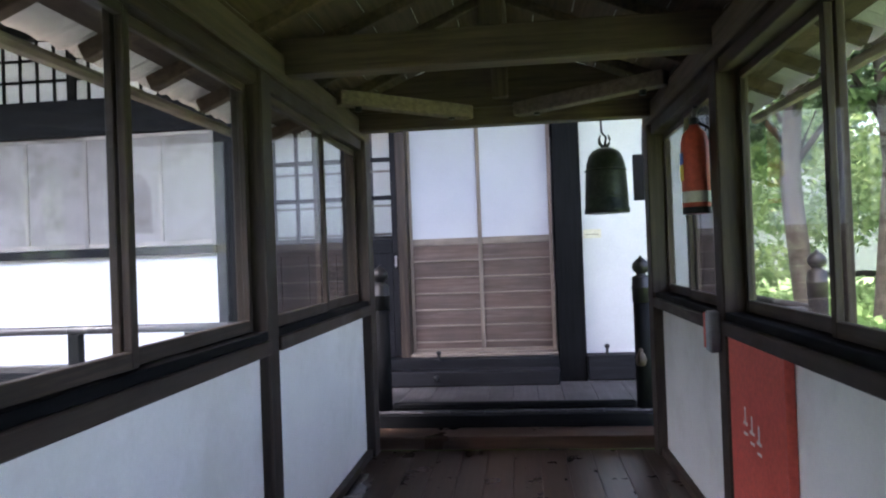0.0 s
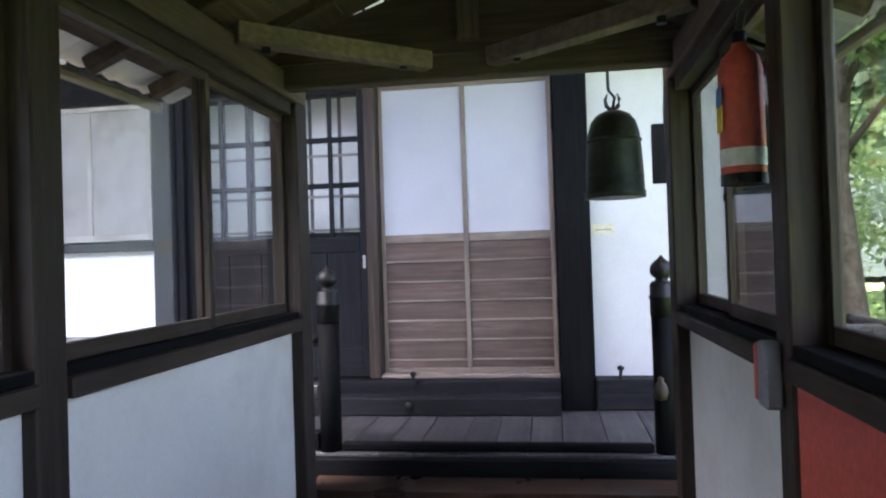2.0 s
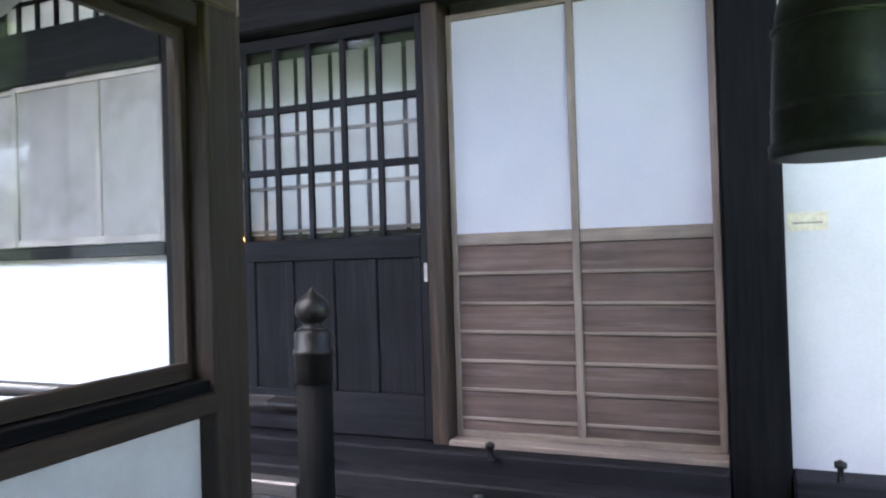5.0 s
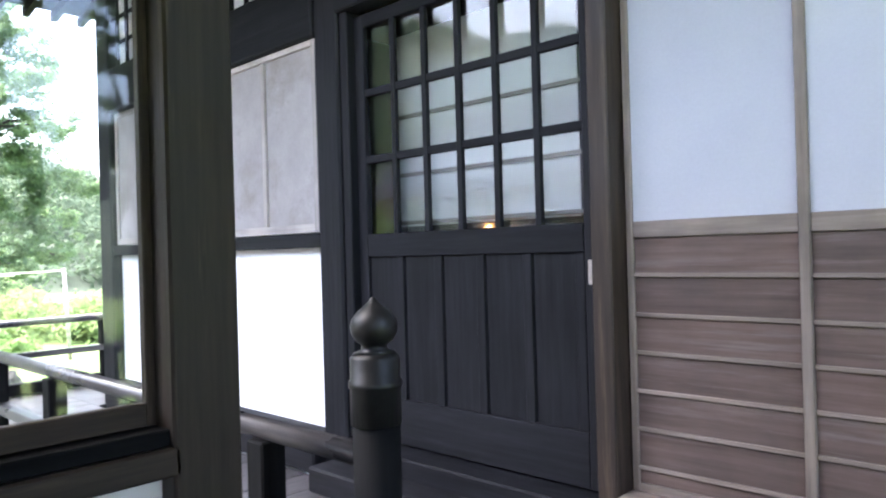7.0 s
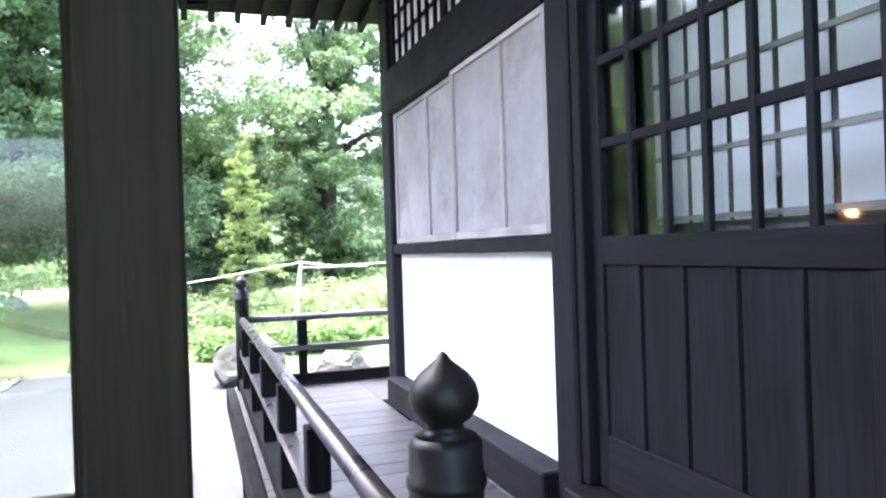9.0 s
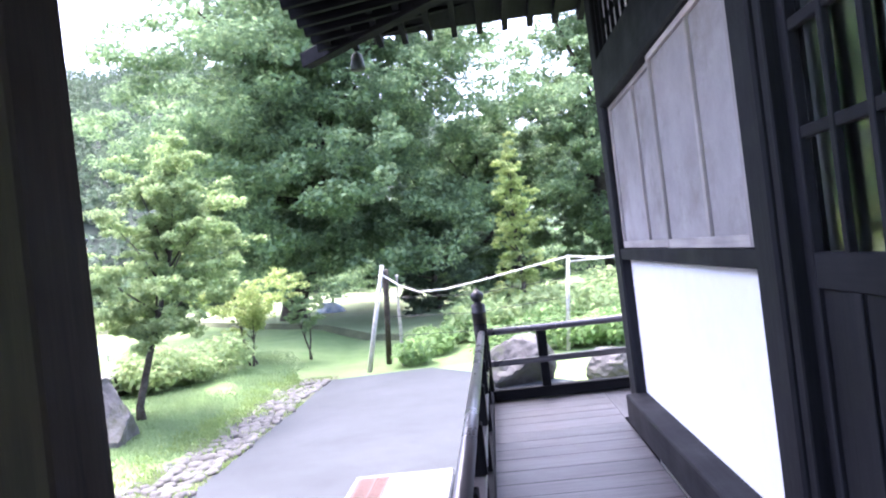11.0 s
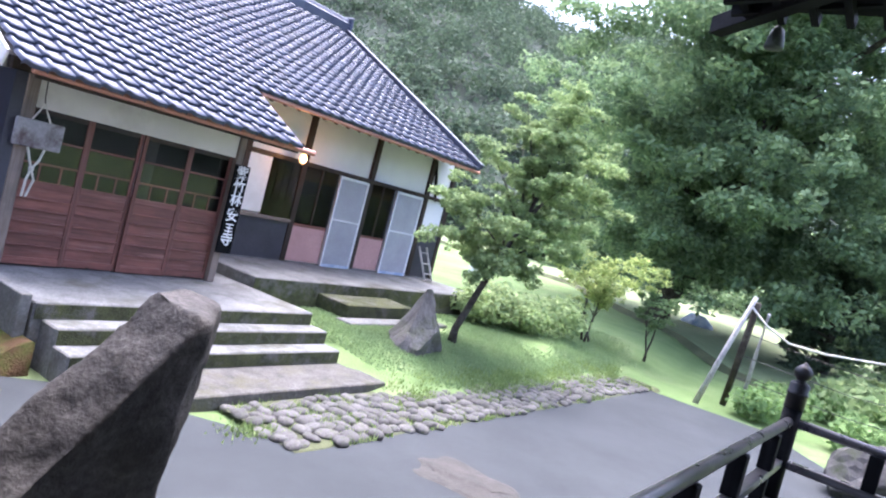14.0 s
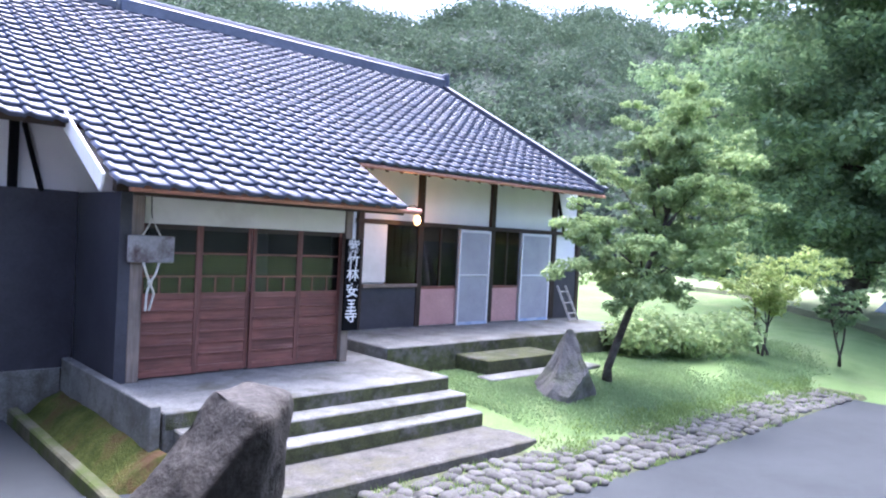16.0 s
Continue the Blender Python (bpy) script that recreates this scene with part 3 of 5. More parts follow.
    part("stile", box(xb - 0.06, xb, y0, y1, 0.37, 2.62, 0.004), lit_wood("z"), d)
    part("bottom_rail", box(xa + 0.07, xb - 0.06, y0, y1, 0.37, 0.60, 0.004), lit_wood("x"), d)
    part("middle_rail", box(xa + 0.07, xb - 0.06, y0, y1, 1.33, 1.45, 0.004), lit_wood("x"), d)
    part("top_rail", box(xa + 0.07, xb - 0.06, y0, y1, 2.55, 2.62, 0.004), lit_wood("x"), d)
    xs0, xs1 = xa + 0.07, xb - 0.06
    for i in range(1, 6):
        x = xs0 + (xs1 - xs0) * i / 6
        part("upright_bar", box(x - 0.016, x + 0.016, y0, y0 + 0.028, 1.45, 2.55, 0.003), lit_wood("z"), d)
    for z in (1.845, 2.2):
        part("cross_bar", box(xs0, xs1, y0 + 0.005, y0 + 0.034, z - 0.02, z + 0.02, 0.003), lit_wood("x"), d)
    for i in range(5):
        x0, x1 = xs0 + (xs1 - xs0) * i / 5, xs0 + (xs1 - xs0) * (i + 1) / 5
        part("plank", box(x0 + 0.002, x1 - 0.002, y0 + 0.016, y0 + 0.03, 0.60, 1.33, 0.003), lit_wood("z"), d)
        part("batten", box(x1 - 0.05, x1 - 0.003, y0 + 0.004, y0 + 0.016, 0.60, 1.33, 0.003), lit_wood("z"), d)
    part("glass", box(xs0, xs1, y0 + 0.035, y0 + 0.038, 1.45, 2.55), GLASS, d).visible_shadow = False
    part("finger_pull", box(xb - 0.042, xb - 0.02, y0 - 0.006, y0 + 0.002, 1.2, 1.3, 0.003), BRASSY, d, "small bright metal finger pull")
    # paper screens seen inside through the lattice door
    inner = thing("inner_paper_screen", (-2.1, 7.5, 0.36), "white paper lattice screen standing inside the hall door", "screen")
    for i in range(8):
        x = -3.0 + i * 0.255
        part("paper_strip", box(x, x + 0.222, 7.47, 7.475, 1.5, 2.62), PANEL_WHITE, inner)
    # Flat dark sheets stand in for the unlit hall behind the strips.
    part("screen_back", box(-3.0, -1.1, 7.52, 7.53, 0.36, 2.62), PAINTED_DIM, inner)
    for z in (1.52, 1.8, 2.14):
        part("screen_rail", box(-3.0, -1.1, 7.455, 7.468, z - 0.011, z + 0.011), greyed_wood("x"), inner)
    part("screen_foot", box(-3.0, -1.1, 7.455, 7.5, 0.361, 1.45), PAINTED_DIM, inner)
    # jamb and board door
    part("jamb", box(-1.419, -1.33, 7.0, 7.16, 0.36, 2.78, 0.006), brown_wood("z"), frame_, "brown door jamb")
    bd = thing("board_door", (-0.66, 7.13, 0.38), "sliding door of white paper over reddish boards with pale battens", "door", "", "structure")
    xa, xb, y0 = -1.325, 0.0, 7.11
    xm = (xa + xb) / 2 - 0.005
    part("stile", box(xa, xa + 0.028, y0, y0 + 0.035, 0.39, 2.60, 0.003), pale_wood("z"), bd)
    part("stile", box(xb - 0.035, xb, y0, y0 + 0.035, 0.39, 2.60, 0.003), pale_wood("z"), bd)
    part("centre_stile", box(xm - 0.018, xm + 0.018, y0 - 0.008, y0 + 0.03, 0.42, 2.57, 0.003), pale_wood("z"), bd)
    part("bottom_rail", box(xa + 0.028, xb - 0.035, y0, y0 + 0.035, 0.39, 0.422, 0.003), pale_wood("x"), bd)
    part("top_rail", box(xa + 0.028, xb - 0.035, y0, y0 + 0.035, 2.565, 2.60, 0.003), pale_wood("x"), bd)
    for side in (0, 1):
        a, b = (xa + 0.028, xm - 0.018) if side == 0 else (xm + 0.018, xb - 0.035)
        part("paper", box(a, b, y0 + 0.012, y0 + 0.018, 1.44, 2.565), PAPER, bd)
        part("middle_rail", box(a, b, y0 + 0.002, y0 + 0.03, 1.38, 1.445, 0.003), pale_wood("x"), bd)
        zs = [0.422, 0.484, 0.635, 0.783, 0.933, 1.081, 1.236, 1.38]
        for z0, z1 in zip(zs, zs[1:]):
            part("board", box(a, b, y0 + 0.012, y0 + 0.024, z0 + 0.001, z1 - 0.001, 0.002), board_wood("x"), bd)
            if z0 > 0.45:
                part("batten", box(a, b, y0 + 0.001, y0 + 0.012, z0 - 0.008, z0 + 0.008, 0.002), pale_wood("x"), bd)
    part("threshold", box(-1.33, 0.005, 7.0, 7.16, 0.3605, 0.389, 0.004), pale_wood("x"), frame_)
    # Added backing, coloured like an unlit room.
    structure("wall_hall_inner", box(-1.33, 0.0, 7.2, 7.25, 0.36, 2.78), PAINTED_DIM, "added panel painted in room-dark grey behind the board door", "wall")
    return frame_


hall()


def hall_eave():
    """Black boarded soffit with rafters; front and side eaves."""
    e = thing("hall_eave", (-3, 5.5, 3.9), "black boarded eaves of the hall with close-set rafters", "eave", "", "structure")
    x0, x1, y0 = -7.85, 3.0, 4.5
    bm = bmesh.new()
    outer = [(x0, y0, 3.93), (x1, y0, 3.93), (x1, 17.5, 3.93), (x0, 17.5, 3.93)]
    inner_ = [(XL, 7.1, 4.25), (XR, 7.1, 4.25), (XR, 15.9, 4.25), (XL, 15.9, 4.25)]
    for lift in (0.0, 0.12):
        vo = [bm.verts.new((x, y, z + lift)) for x, y, z in outer]
        vi = [bm.verts.new((x, y, z + lift)) for x, y, z in inner_]
        for i in range(4):
            j = (i + 1) % 4
            bm.faces.new((vo[i], vo[j], vi[j], vi[i]))
        if lift:
            bm.faces.new(vi)
            for i in range(4):
                j = (i + 1) % 4
                bm.faces.new((prev[i], prev[j], vo[j], vo[i]))
        prev = vo
    bmesh.ops.recalc_face_normals(bm, faces=bm.faces[:])
    part("soffit", bm, black_wood("x"), e)
    y = 4.6
    while y < 9.5:
        part("rafter", beam((x0 - 0.02, y, 3.87), (XL, y, 4.17), 0.06, 0.09, 0.0), black_wood("x"), e)
        y += 0.26
    x = -7.7
    while x < 2.9:
        part("rafter", beam((x, y0 - 0.02, 3.87), (x, 7.1, 4.17), 0.06, 0.09, 0.0), black_wood("y"), e)
        x += 0.26
    part("hip_rafter", beam((x0 - 0.25, y0 - 0.25, 3.86), (XL, 7.0, 4.1), 0.14, 0.16), black_wood("y"), e)
    part("wall_plate", box(XL - 0.1, XR + 0.1, 6.93, 7.13, HT, 4.2), black_wood("x"), e)
    part("side_plate", box(XL - 0.1, XL + 0.1, 7.13, 16, HT, 4.2), black_wood("y"), e)
    # tiled roof above
    bm = bmesh.new()
    a = [bm.verts.new(c) for c in ((x0 - 0.1, y0 - 0.1, 4.06), (x1 + 0.1, y0 - 0.1, 4.06), (x1 + 0.1, 17.6, 4.06), (x0 - 0.1, 17.6, 4.06))]
    t = [bm.verts.new(c) for c in ((-4.5, 11, 8.2), (-0.4, 11, 8.2))]
    bm.faces.new((a[0], a[1], t[1], t[0]))
    bm.faces.new((a[1], a[2], t[1]))
    bm.faces.new((a[2], a[3], t[0], t[1]))
    bm.faces.new((a[3], a[0], t[0]))
    bmesh.ops.recalc_face_normals(bm, faces=bm.faces[:])
    part("roof_slope", bm, TILE, e)


hall_eave()


# ---- veranda of the hall ----
VL, VR = -7.42, 1.95
veranda = structure("floor_veranda", box(VL, VR, 5.76, 6.9, VZ - 0.16, VZ - 0.032), black_wood("x"), "worn grey plank veranda along the hall", "floor")
structure("floor_veranda_west", box(VL, XL - 0.061, 6.9, 12.0, VZ - 0.16, VZ - 0.001), deck_wood("x"), "worn grey plank veranda along the hall side", "floor")
structure("floor_veranda_east", box(XR + 0.13, VR, 6.9, 12.0, VZ - 0.16, VZ - 0.001), deck_wood("x"), "worn grey plank veranda along the hall side", "floor")
x = VL
while x < VR - 0.02:
    w = min(random.choice((0.2, 0.23, 0.26)), VR - x)
    part("plank", box(x + 0.002, x + w - 0.002, 5.74, 6.898, VZ - 0.03, VZ + random.uniform(-0.002, 0.0), 0.003), deck_wood("y"), veranda)
    x += w
part("edge_beam", box(VL, VR, 5.66, 5.738, VZ - 0.2, VZ - 0.012, 0.006), black_wood("x"), veranda)
x = VL + 0.15
while x < VR:
    part("support_post", box(x - 0.07, x + 0.07, 5.78, 5.92, -0.9, VZ - 0.161, 0.006), black_wood("z"), veranda)
    x += 1.8


def giboshi(x, y, top=1.235, r=0.064):
    """Round newel post with an onion-shaped metal cap."""
    p = thing("newel_post", (x, y, VZ), "black round newel post with an onion-shaped metal cap", "post", "veranda newel posts")
    h = top - VZ
    part("post", lathe([(r, 0), (r, h - 0.34)], (x, y, VZ)), black_wood("z"), p, "", True)
    part("collar", lathe([(r + 0.004, h - 0.34), (r + 0.004, h - 0.245), (r + 0.009, h - 0.24), (r + 0.009, h - 0.225), (r + 0.003, h - 0.22), (r + 0.003, h - 0.165), (r - 0.008, h - 0.15)], (x, y, VZ)), IRON, p, "black metal collar", True)
    prof = [(r - 0.008, h - 0.15), (0.036, h - 0.142), (0.034, h - 0.13), (0.05, h - 0.118), (0.061, h - 0.1), (0.064, h - 0.082), (0.059, h - 0.06), (0.044, h - 0.04), (0.026, h - 0.026), (0.013, h - 0.015), (0.008, h - 0.006), (0, h)]
    part("cap", lathe(prof, (x, y, VZ), 28), IRON, p, "onion-shaped black metal cap", True)
    return p


for gx, gy in ((-1.36, 5.82), (0.565, 5.82), (-7.24, 5.82), (1.78, 5.82)):
    giboshi(gx, gy)


def railing(a, b, label):
    """Rounded top rail, two lower rails and short struts, from a to b."""
    a, b = Vector(a), Vector(b)
    d = (b - a).normalized()
    ax = "x" if abs(d.x) > 0.5 else "y"
    r = thing("railing", ((a.x + b.x) / 2, (a.y + b.y) / 2, VZ), label, "railing", "veranda railings")
    part("top_rail", tube([(a.x, a.y, 0.80), (b.x, b.y, 0.80)], 0.034, 10), rail_wood(ax), r, "worn rounded top rail", True)
    part("middle_rail", beam((a.x, a.y, 0.50), (b.x, b.y, 0.50), 0.075, 0.055), rail_wood(ax), r)
    part("bottom_rail", beam((a.x, a.y, VZ + 0.06), (b.x, b.y, VZ + 0.06), 0.1, 0.1), black_wood(ax), r)
    n = max(1, round((b - a).length / 0.95))
    for i in range(n):
        p = a + (b - a) * ((i + 0.5) / n)
        part("strut", box(p.x - 0.04, p.x + 0.04, p.y - 0.04, p.y + 0.04, VZ + 0.11, 0.472, 0.004), black_wood("z"), r)
        part("block", box(p.x - 0.045, p.x + 0.045, p.y - 0.045, p.y + 0.045, 0.528, 0.768, 0.006), black_wood("z"), r)


railing((-7.18, 5.82, 0), (-1.42, 5.82, 0), "dark weathered railing along the veranda front")
railing((-7.24, 5.88, 0), (-7.24, 11.9, 0), "dark weathered railing along the veranda side")
railing((0.62, 5.82, 0), (1.72, 5.82, 0), "dark weathered railing along the veranda front")
railing((1.78, 5.88, 0), (1.78, 11.9, 0), "dark weathered railing along the veranda side")
bar = thing("threshold_bar", (CX, 5.8, VZ), "black timber threshold between the two newel posts", "threshold", "", "structure")
part("bar", box(-1.29, 0.495, 5.79, 5.85, VZ + 0.001, VZ + 0.05, 0.01), black_wood("x"), bar)
part("step_board", box(LX - 0.05, RX + 0.05, 5.39, 5.655, FZ + 0.002, FZ + 0.09, 0.006), floor_wood("x"), bar)


# ---- bell, board, extinguisher ----
def bell():
    bx, by = 0.295, 5.42
    b = thing("temple_bell", (bx, by, 1.53), "dark bronze temple bell hung from a hook under the beam", "bell")
    part("body", lathe([(0.128, 0.0), (0.15, 0.0), (0.152, 0.03), (0.146, 0.035), (0.142, 0.14), (0.136, 0.25), (0.128, 0.33), (0.112, 0.385), (0.085, 0.42), (0.045, 0.44), (0.0, 0.447)], (bx, by, 1.53), 36), BRONZE, b, "", True)
    for z in (0.1, 0.28):
        part("band", lathe([(0.1435 - z * 0.03, z), (0.148 - z * 0.03, z + 0.004), (0.148 - z * 0.03, z + 0.012), (0.1425 - z * 0.03, z + 0.016)], (bx, by, 1.53), 36), BRONZE, b, "", True)
    for s in (-1, 1):
        part("horn", tube([(bx + s * 0.004, by, 1.97), (bx + s * 0.03, by, 2.0), (bx + s * 0.035, by, 2.03), (bx + s * 0.025, by, 2.06)], [0.012, 0.011, 0.009, 0.004]), BRONZE, b, "dragon-shaped lug", True)
    part("hook", tube([(bx, by, 1.985), (bx + 0.012, by, 2.04), (bx - 0.018, by, 2.08), (bx - 0.02, by, 2.17), (bx - 0.02, by, 2.24)], 0.008), IRON, b, "", True)
    hb = thing("bell_beam", (bx, by, 2.24), "short brown beam that carries the bell hook", "beam")
    part("bar", box(bx - 0.42, RX + 0.02, by - 0.03, by + 0.03, 2.235, 2.285, 0.004), roof_wood("x"), hb)


bell()
gong = thing("wooden_plaque", (0.6, 5.9, 1.64), "dark wooden sounding board hung beside the corridor end", "plaque")
part("board", box(0.55, 0.70, 5.9, 5.93, 1.64, 1.98, 0.006), black_wood("z"), gong)
part("hook", tube([(0.625, 5.915, 1.975), (0.625, 5.915, 2.06), (0.63, 5.9, 2.2)], 0.006), IRON, gong)
tag = thing("paper_notice", (0.33, 7.09, 1.4), "small yellowed paper notice pinned on the white plaster", "notice")
part("sheet", box(0.27, 0.43, 7.096, 7.0985, 1.395, 1.475), blotched("yellowed_paper", (0.5, 0.46, 0.33), (0.62, 0.58, 0.44), 6), tag)
part("line", box(0.29, 0.41, 7.0945, 7.0958, 1.425, 1.433), blotched("faded_ink", (0.2, 0.19, 0.16), (0.3, 0.28, 0.24), 6), tag)


def extinguisher():
    x, y, z = 0.505, 3.825, 1.43
    e = thing("fire_extinguisher", (x, y, z), "red fire extinguisher hung on a corridor post", "extinguisher")
    part("cylinder", lathe([(0.05, 0), (0.06, 0.012), (0.06, 0.32), (0.05, 0.36), (0.025, 0.385), (0.02, 0.4)], (x, y, z), 24), RED_PAINT, e, "", True)
    part("base_ring", lathe([(0.062, 0.0), (0.0625, 0.0), (0.0625, 0.03), (0.061, 0.03)], (x, y, z), 24), IRON, e)
    part("label", lathe([(0.0608, 0.05), (0.0615, 0.05), (0.0615, 0.1), (0.0608, 0.1)], (x, y, z), 24), INK, e, "white label band")
    part("yellow_label", box(x - 0.0635, x - 0.0605, y - 0.035, y + 0.02, z + 0.15, z + 0.22), blotched("yellow_mark", (0.7, 0.5, 0.05), (0.75, 0.55, 0.1), 6), e)
    part("blue_label", box(x - 0.0635, x - 0.0605, y - 0.035, y + 0.02, z + 0.225, z + 0.275), blotched("blue_mark", (0.05, 0.12, 0.35), (0.08, 0.16, 0.4), 6), e)
    part("valve", lathe([(0.018, 0.4), (0.022, 0.405), (0.022, 0.43), (0.01, 0.44)], (x, y, z), 12), IRON, e)
    part("lever", beam((x, y, z + 0.435), (x - 0.02, y - 0.12, z + 0.46), 0.02, 0.012, 0.002), IRON, e)
    part("hose", tube([(x + 0.02, y, z + 0.41), (x + 0.06, y - 0.05, z + 0.37), (x + 0.066, y - 0.05, z + 0.2), (x + 0.066, y - 0.045, z + 0.08)], 0.009), IRON, e, "", True)
    part("bracket", box(x + 0.055, RX - 0.001, y - 0.02, y + 0.02, z + 0.3, z + 0.34, 0.002), IRON, e)


extinguisher()
cab = thing("red_wall_panel", (RX - 0.01, 3.2, FZ), "red painted fire panel on the low wall with faint white marks", "panel")
part("panel", box(RX - 0.006, RX + 0.028, 2.98, 3.635, FZ + 0.055, SILL - 0.062, 0.003), RED_PAINT, cab)
for k, y in enumerate((3.27, 3.35, 3.43)):
    for j, (dy, dz, w, h) in enumerate(((0, 0, 0.05, 0.012), (0.0, 0.03, 0.012, 0.07), (0.0, -0.04, 0.045, 0.01))):
        part("mark", box(RX - 0.0085, RX - 0.0065, y + dy - w / 2, y + dy + w / 2, 0.54 + dz - h / 2 + 0.02 * k, 0.54 + dz + h / 2 + 0.02 * k), INK, cab)
lampbox = thing("alarm_box", (0.53, 3.74, 0.82), "small grey and red plastic box fixed to the corridor post", "box")
part("case", box(0.505, 0.554, 3.7, 3.77, 0.82, 1.0, 0.008), blotched("grey_plastic", (0.22, 0.22, 0.24), (0.3, 0.3, 0.32), 6, 0.5), lampbox)
part("red_face", box(0.505, 0.55, 3.771, 3.805, 0.83, 0.99, 0.006), RED_PAINT, lampbox)


# ---- farther house with the tiled roof ----
KY = -3.5
EZ, EY, SL = 2.72, -2.6, 0.53
RY = -8.0
KXL, KXR = 1.5, -15.52
RXR = -15.1


def house():
    h = thing("house", (-9, -6, -0.5), "old white and black single-storey house with a grey tiled roof", "house")
    part("wall", box(KXR, KXL, -12.5, KY - 0.04, -0.9, 2.75), PLASTER, h, "white plaster wall")
    part("foundation", box(KXR, -8.22, KY - 0.05, KY + 0.02, -0.5, -0.06, 0.01), CONCRETE, h, "pale concrete footing")
    for x in (-10.72, -12.62, -14.58, KXR + 0.06, -9.38):
        part("post", box(x - 0.06, x + 0.06, KY - 0.05, KY + 0.035, -0.06, 2.7, 0.006), brown_wood("z"), h)
    part("brace", beam((-14.63, KY + 0.0, 2.65), (-14.95, KY + 0.0, 1.75), 0.05, 0.06), black_wood("z"), h)
    part("lintel", box(KXR, -9.3, KY - 0.045, KY + 0.05, 1.76, 1.84, 0.006), brown_wood("x"), h)
    part("black_panel", box(-10.66, -9.44, KY - 0.04, KY + 0.015, -0.06, 0.66, 0.004), BLACK_BOARD, h, "black board panel")
    part("black_panel", box(KXR + 0.12, -14.64, KY - 0.04, KY + 0.015, -0.12, 1.0, 0.004), BLACK_BOARD, h, "black board panel")
    part("white_panel", box(-9.95, -9.44, KY - 0.04, KY + 0.012, 0.75, 1.76, 0.003), WALLBOARD, h, "pale grey sheet beside the window")
    # bay window with a lattice behind
    w = thing_part("window", (-10.3, KY, 0.66), h)
    part("sill", box(-10.66, -9.44, KY - 0.02, KY + 0.07, 0.66, 0.72, 0.005), pale_wood("x"), w)
    # Warm lamplight inside the window is put into this sheet's brown colour.
    part("dark_inside", box(-10.66, -9.96, KY - 0.036, KY - 0.03, 0.72, 1.76), blotched("warm_glow_sheet", (0.2, 0.125, 0.07), (0.32, 0.21, 0.12), 2.0), w)
    for i in range(5):
        x = -10.64 + i * 0.165
        part("bar", box(x - 0.012, x + 0.012, KY - 0.02, KY, 1.0, 1.76), red_wood("z"), w)
    for z in (1.0, 1.2, 1.4, 1.6):
        part("cross_bar", box(-10.66, -9.96, KY - 0.024, KY - 0.006, z - 0.01, z + 0.01), red_wood("x"), w)
    part("pane", box(-10.66, -9.96, KY + 0.01, KY + 0.014, 0.72, 1.76), DIM_GLASS, w)
    # garden doors
    for x0, x1 in ((-11.68, -10.79), (-13.46, -12.69)):
        d = thing_part("garden_window", ((x0 + x1) / 2, KY, -0.06), h)
        part("pink_panel", box(x0, x1, KY - 0.03, KY + 0.005, -0.05, 0.62, 0.003), PINK, d, "faded pink lower panel")
        part("rail", box(x0, x1, KY - 0.03, KY + 0.012, 0.62, 0.67, 0.003), red_wood("x"), d)
        # Grey sheet just behind the pane, painted as the room's dimness.
        part("dark_inside", box(x0, x1, KY - 0.036, KY - 0.03, 0.67, 1.76), PAINTED_DIM, d)
        part("pane", box(x0, x1, KY - 0.012, KY - 0.006, 0.67, 1.76), DIM_GLASS, d)
        part("mullion", box((x0 + x1) / 2 - 0.02, (x0 + x1) / 2 + 0.02, KY - 0.028, KY + 0.01, 0.67, 1.76, 0.003), brown_wood("z"), d)
        part("blind", box(x0, x1, KY - 0.028, KY - 0.02, 1.5, 1.76), blotched("straw_blind", (0.35, 0.22, 0.1), (0.45, 0.3, 0.15), 8), d, "short straw blind")
    for x0, x1 in ((-12.53, -11.68), (-14.42, -13.47)):
        s = thing_part("screen_door", ((x0 + x1) / 2, KY + 0.04, -0.1), h)
        for nm, bb in (("stile", (x0, x0 + 0.045, -0.1, 1.75)), ("stile", (x1 - 0.045, x1, -0.1, 1.75)), ("top_rail", (x0 + 0.045, x1 - 0.045, 1.70, 1.75)), ("bottom_rail", (x0 + 0.045, x1 - 0.045, -0.1, -0.03)), ("middle_rail", (x0 + 0.045, x1 - 0.045, 0.86, 0.895))):
            part(nm, box(bb[0], bb[1], KY + 0.036, KY + 0.066, bb[2], bb[3], 0.003), ALU, s)
        part("skirt", box(x0 + 0.03, x1 - 0.03, KY + 0.0665, KY + 0.069, -0.1, -0.02), BLUE, s, "blue and white plastic strip along the foot")
        part("mesh", box(x0 + 0.04, x1 - 0.04, KY + 0.045, KY + 0.049, -0.03, 1.7), SCREEN, s, "grey insect mesh")
    # entrance porch
    p = thing_part("porch", (-6.6, -2.0, -0.25), h)
    part("side_wall", box(-5.08, -4.95, KY, -1.95, -0.3, 1.92), BLACK_BOARD, p, "black boarded side wall")
    part("corner_post", box(-5.22, -5.08, -2.08, -1.94, -0.25, 1.92, 0.008), pale_wood("z"), p, "weathered corner post")
    part("corner_post", box(-8.16, -8.04, -2.12, -2.0, -0.25, 1.92, 0.008), pale_wood("z"), p, "weathered corner post")
    part("far_wall", box(-8.15, -8.05, KY, -2.13, -0.3, 1.92), WALLBOARD, p)
    part("head_beam", box(-8.5, -4.9, -2.1, -1.98, 1.92, 2.06, 0.008), brown_wood("x"), p)
    part("head_panel", box(-8.04, -5.22, -2.06, -2.03, 1.58, 1.92), WALLBOARD, p, "white panel over the entrance doors")
    # Room shade behind the entrance glass, painted as one sheet.
    part("dark_inside", box(-8.0, -5.22, -2.35, -2.3, -0.25, 1.6), PAINTED_DIM, p)
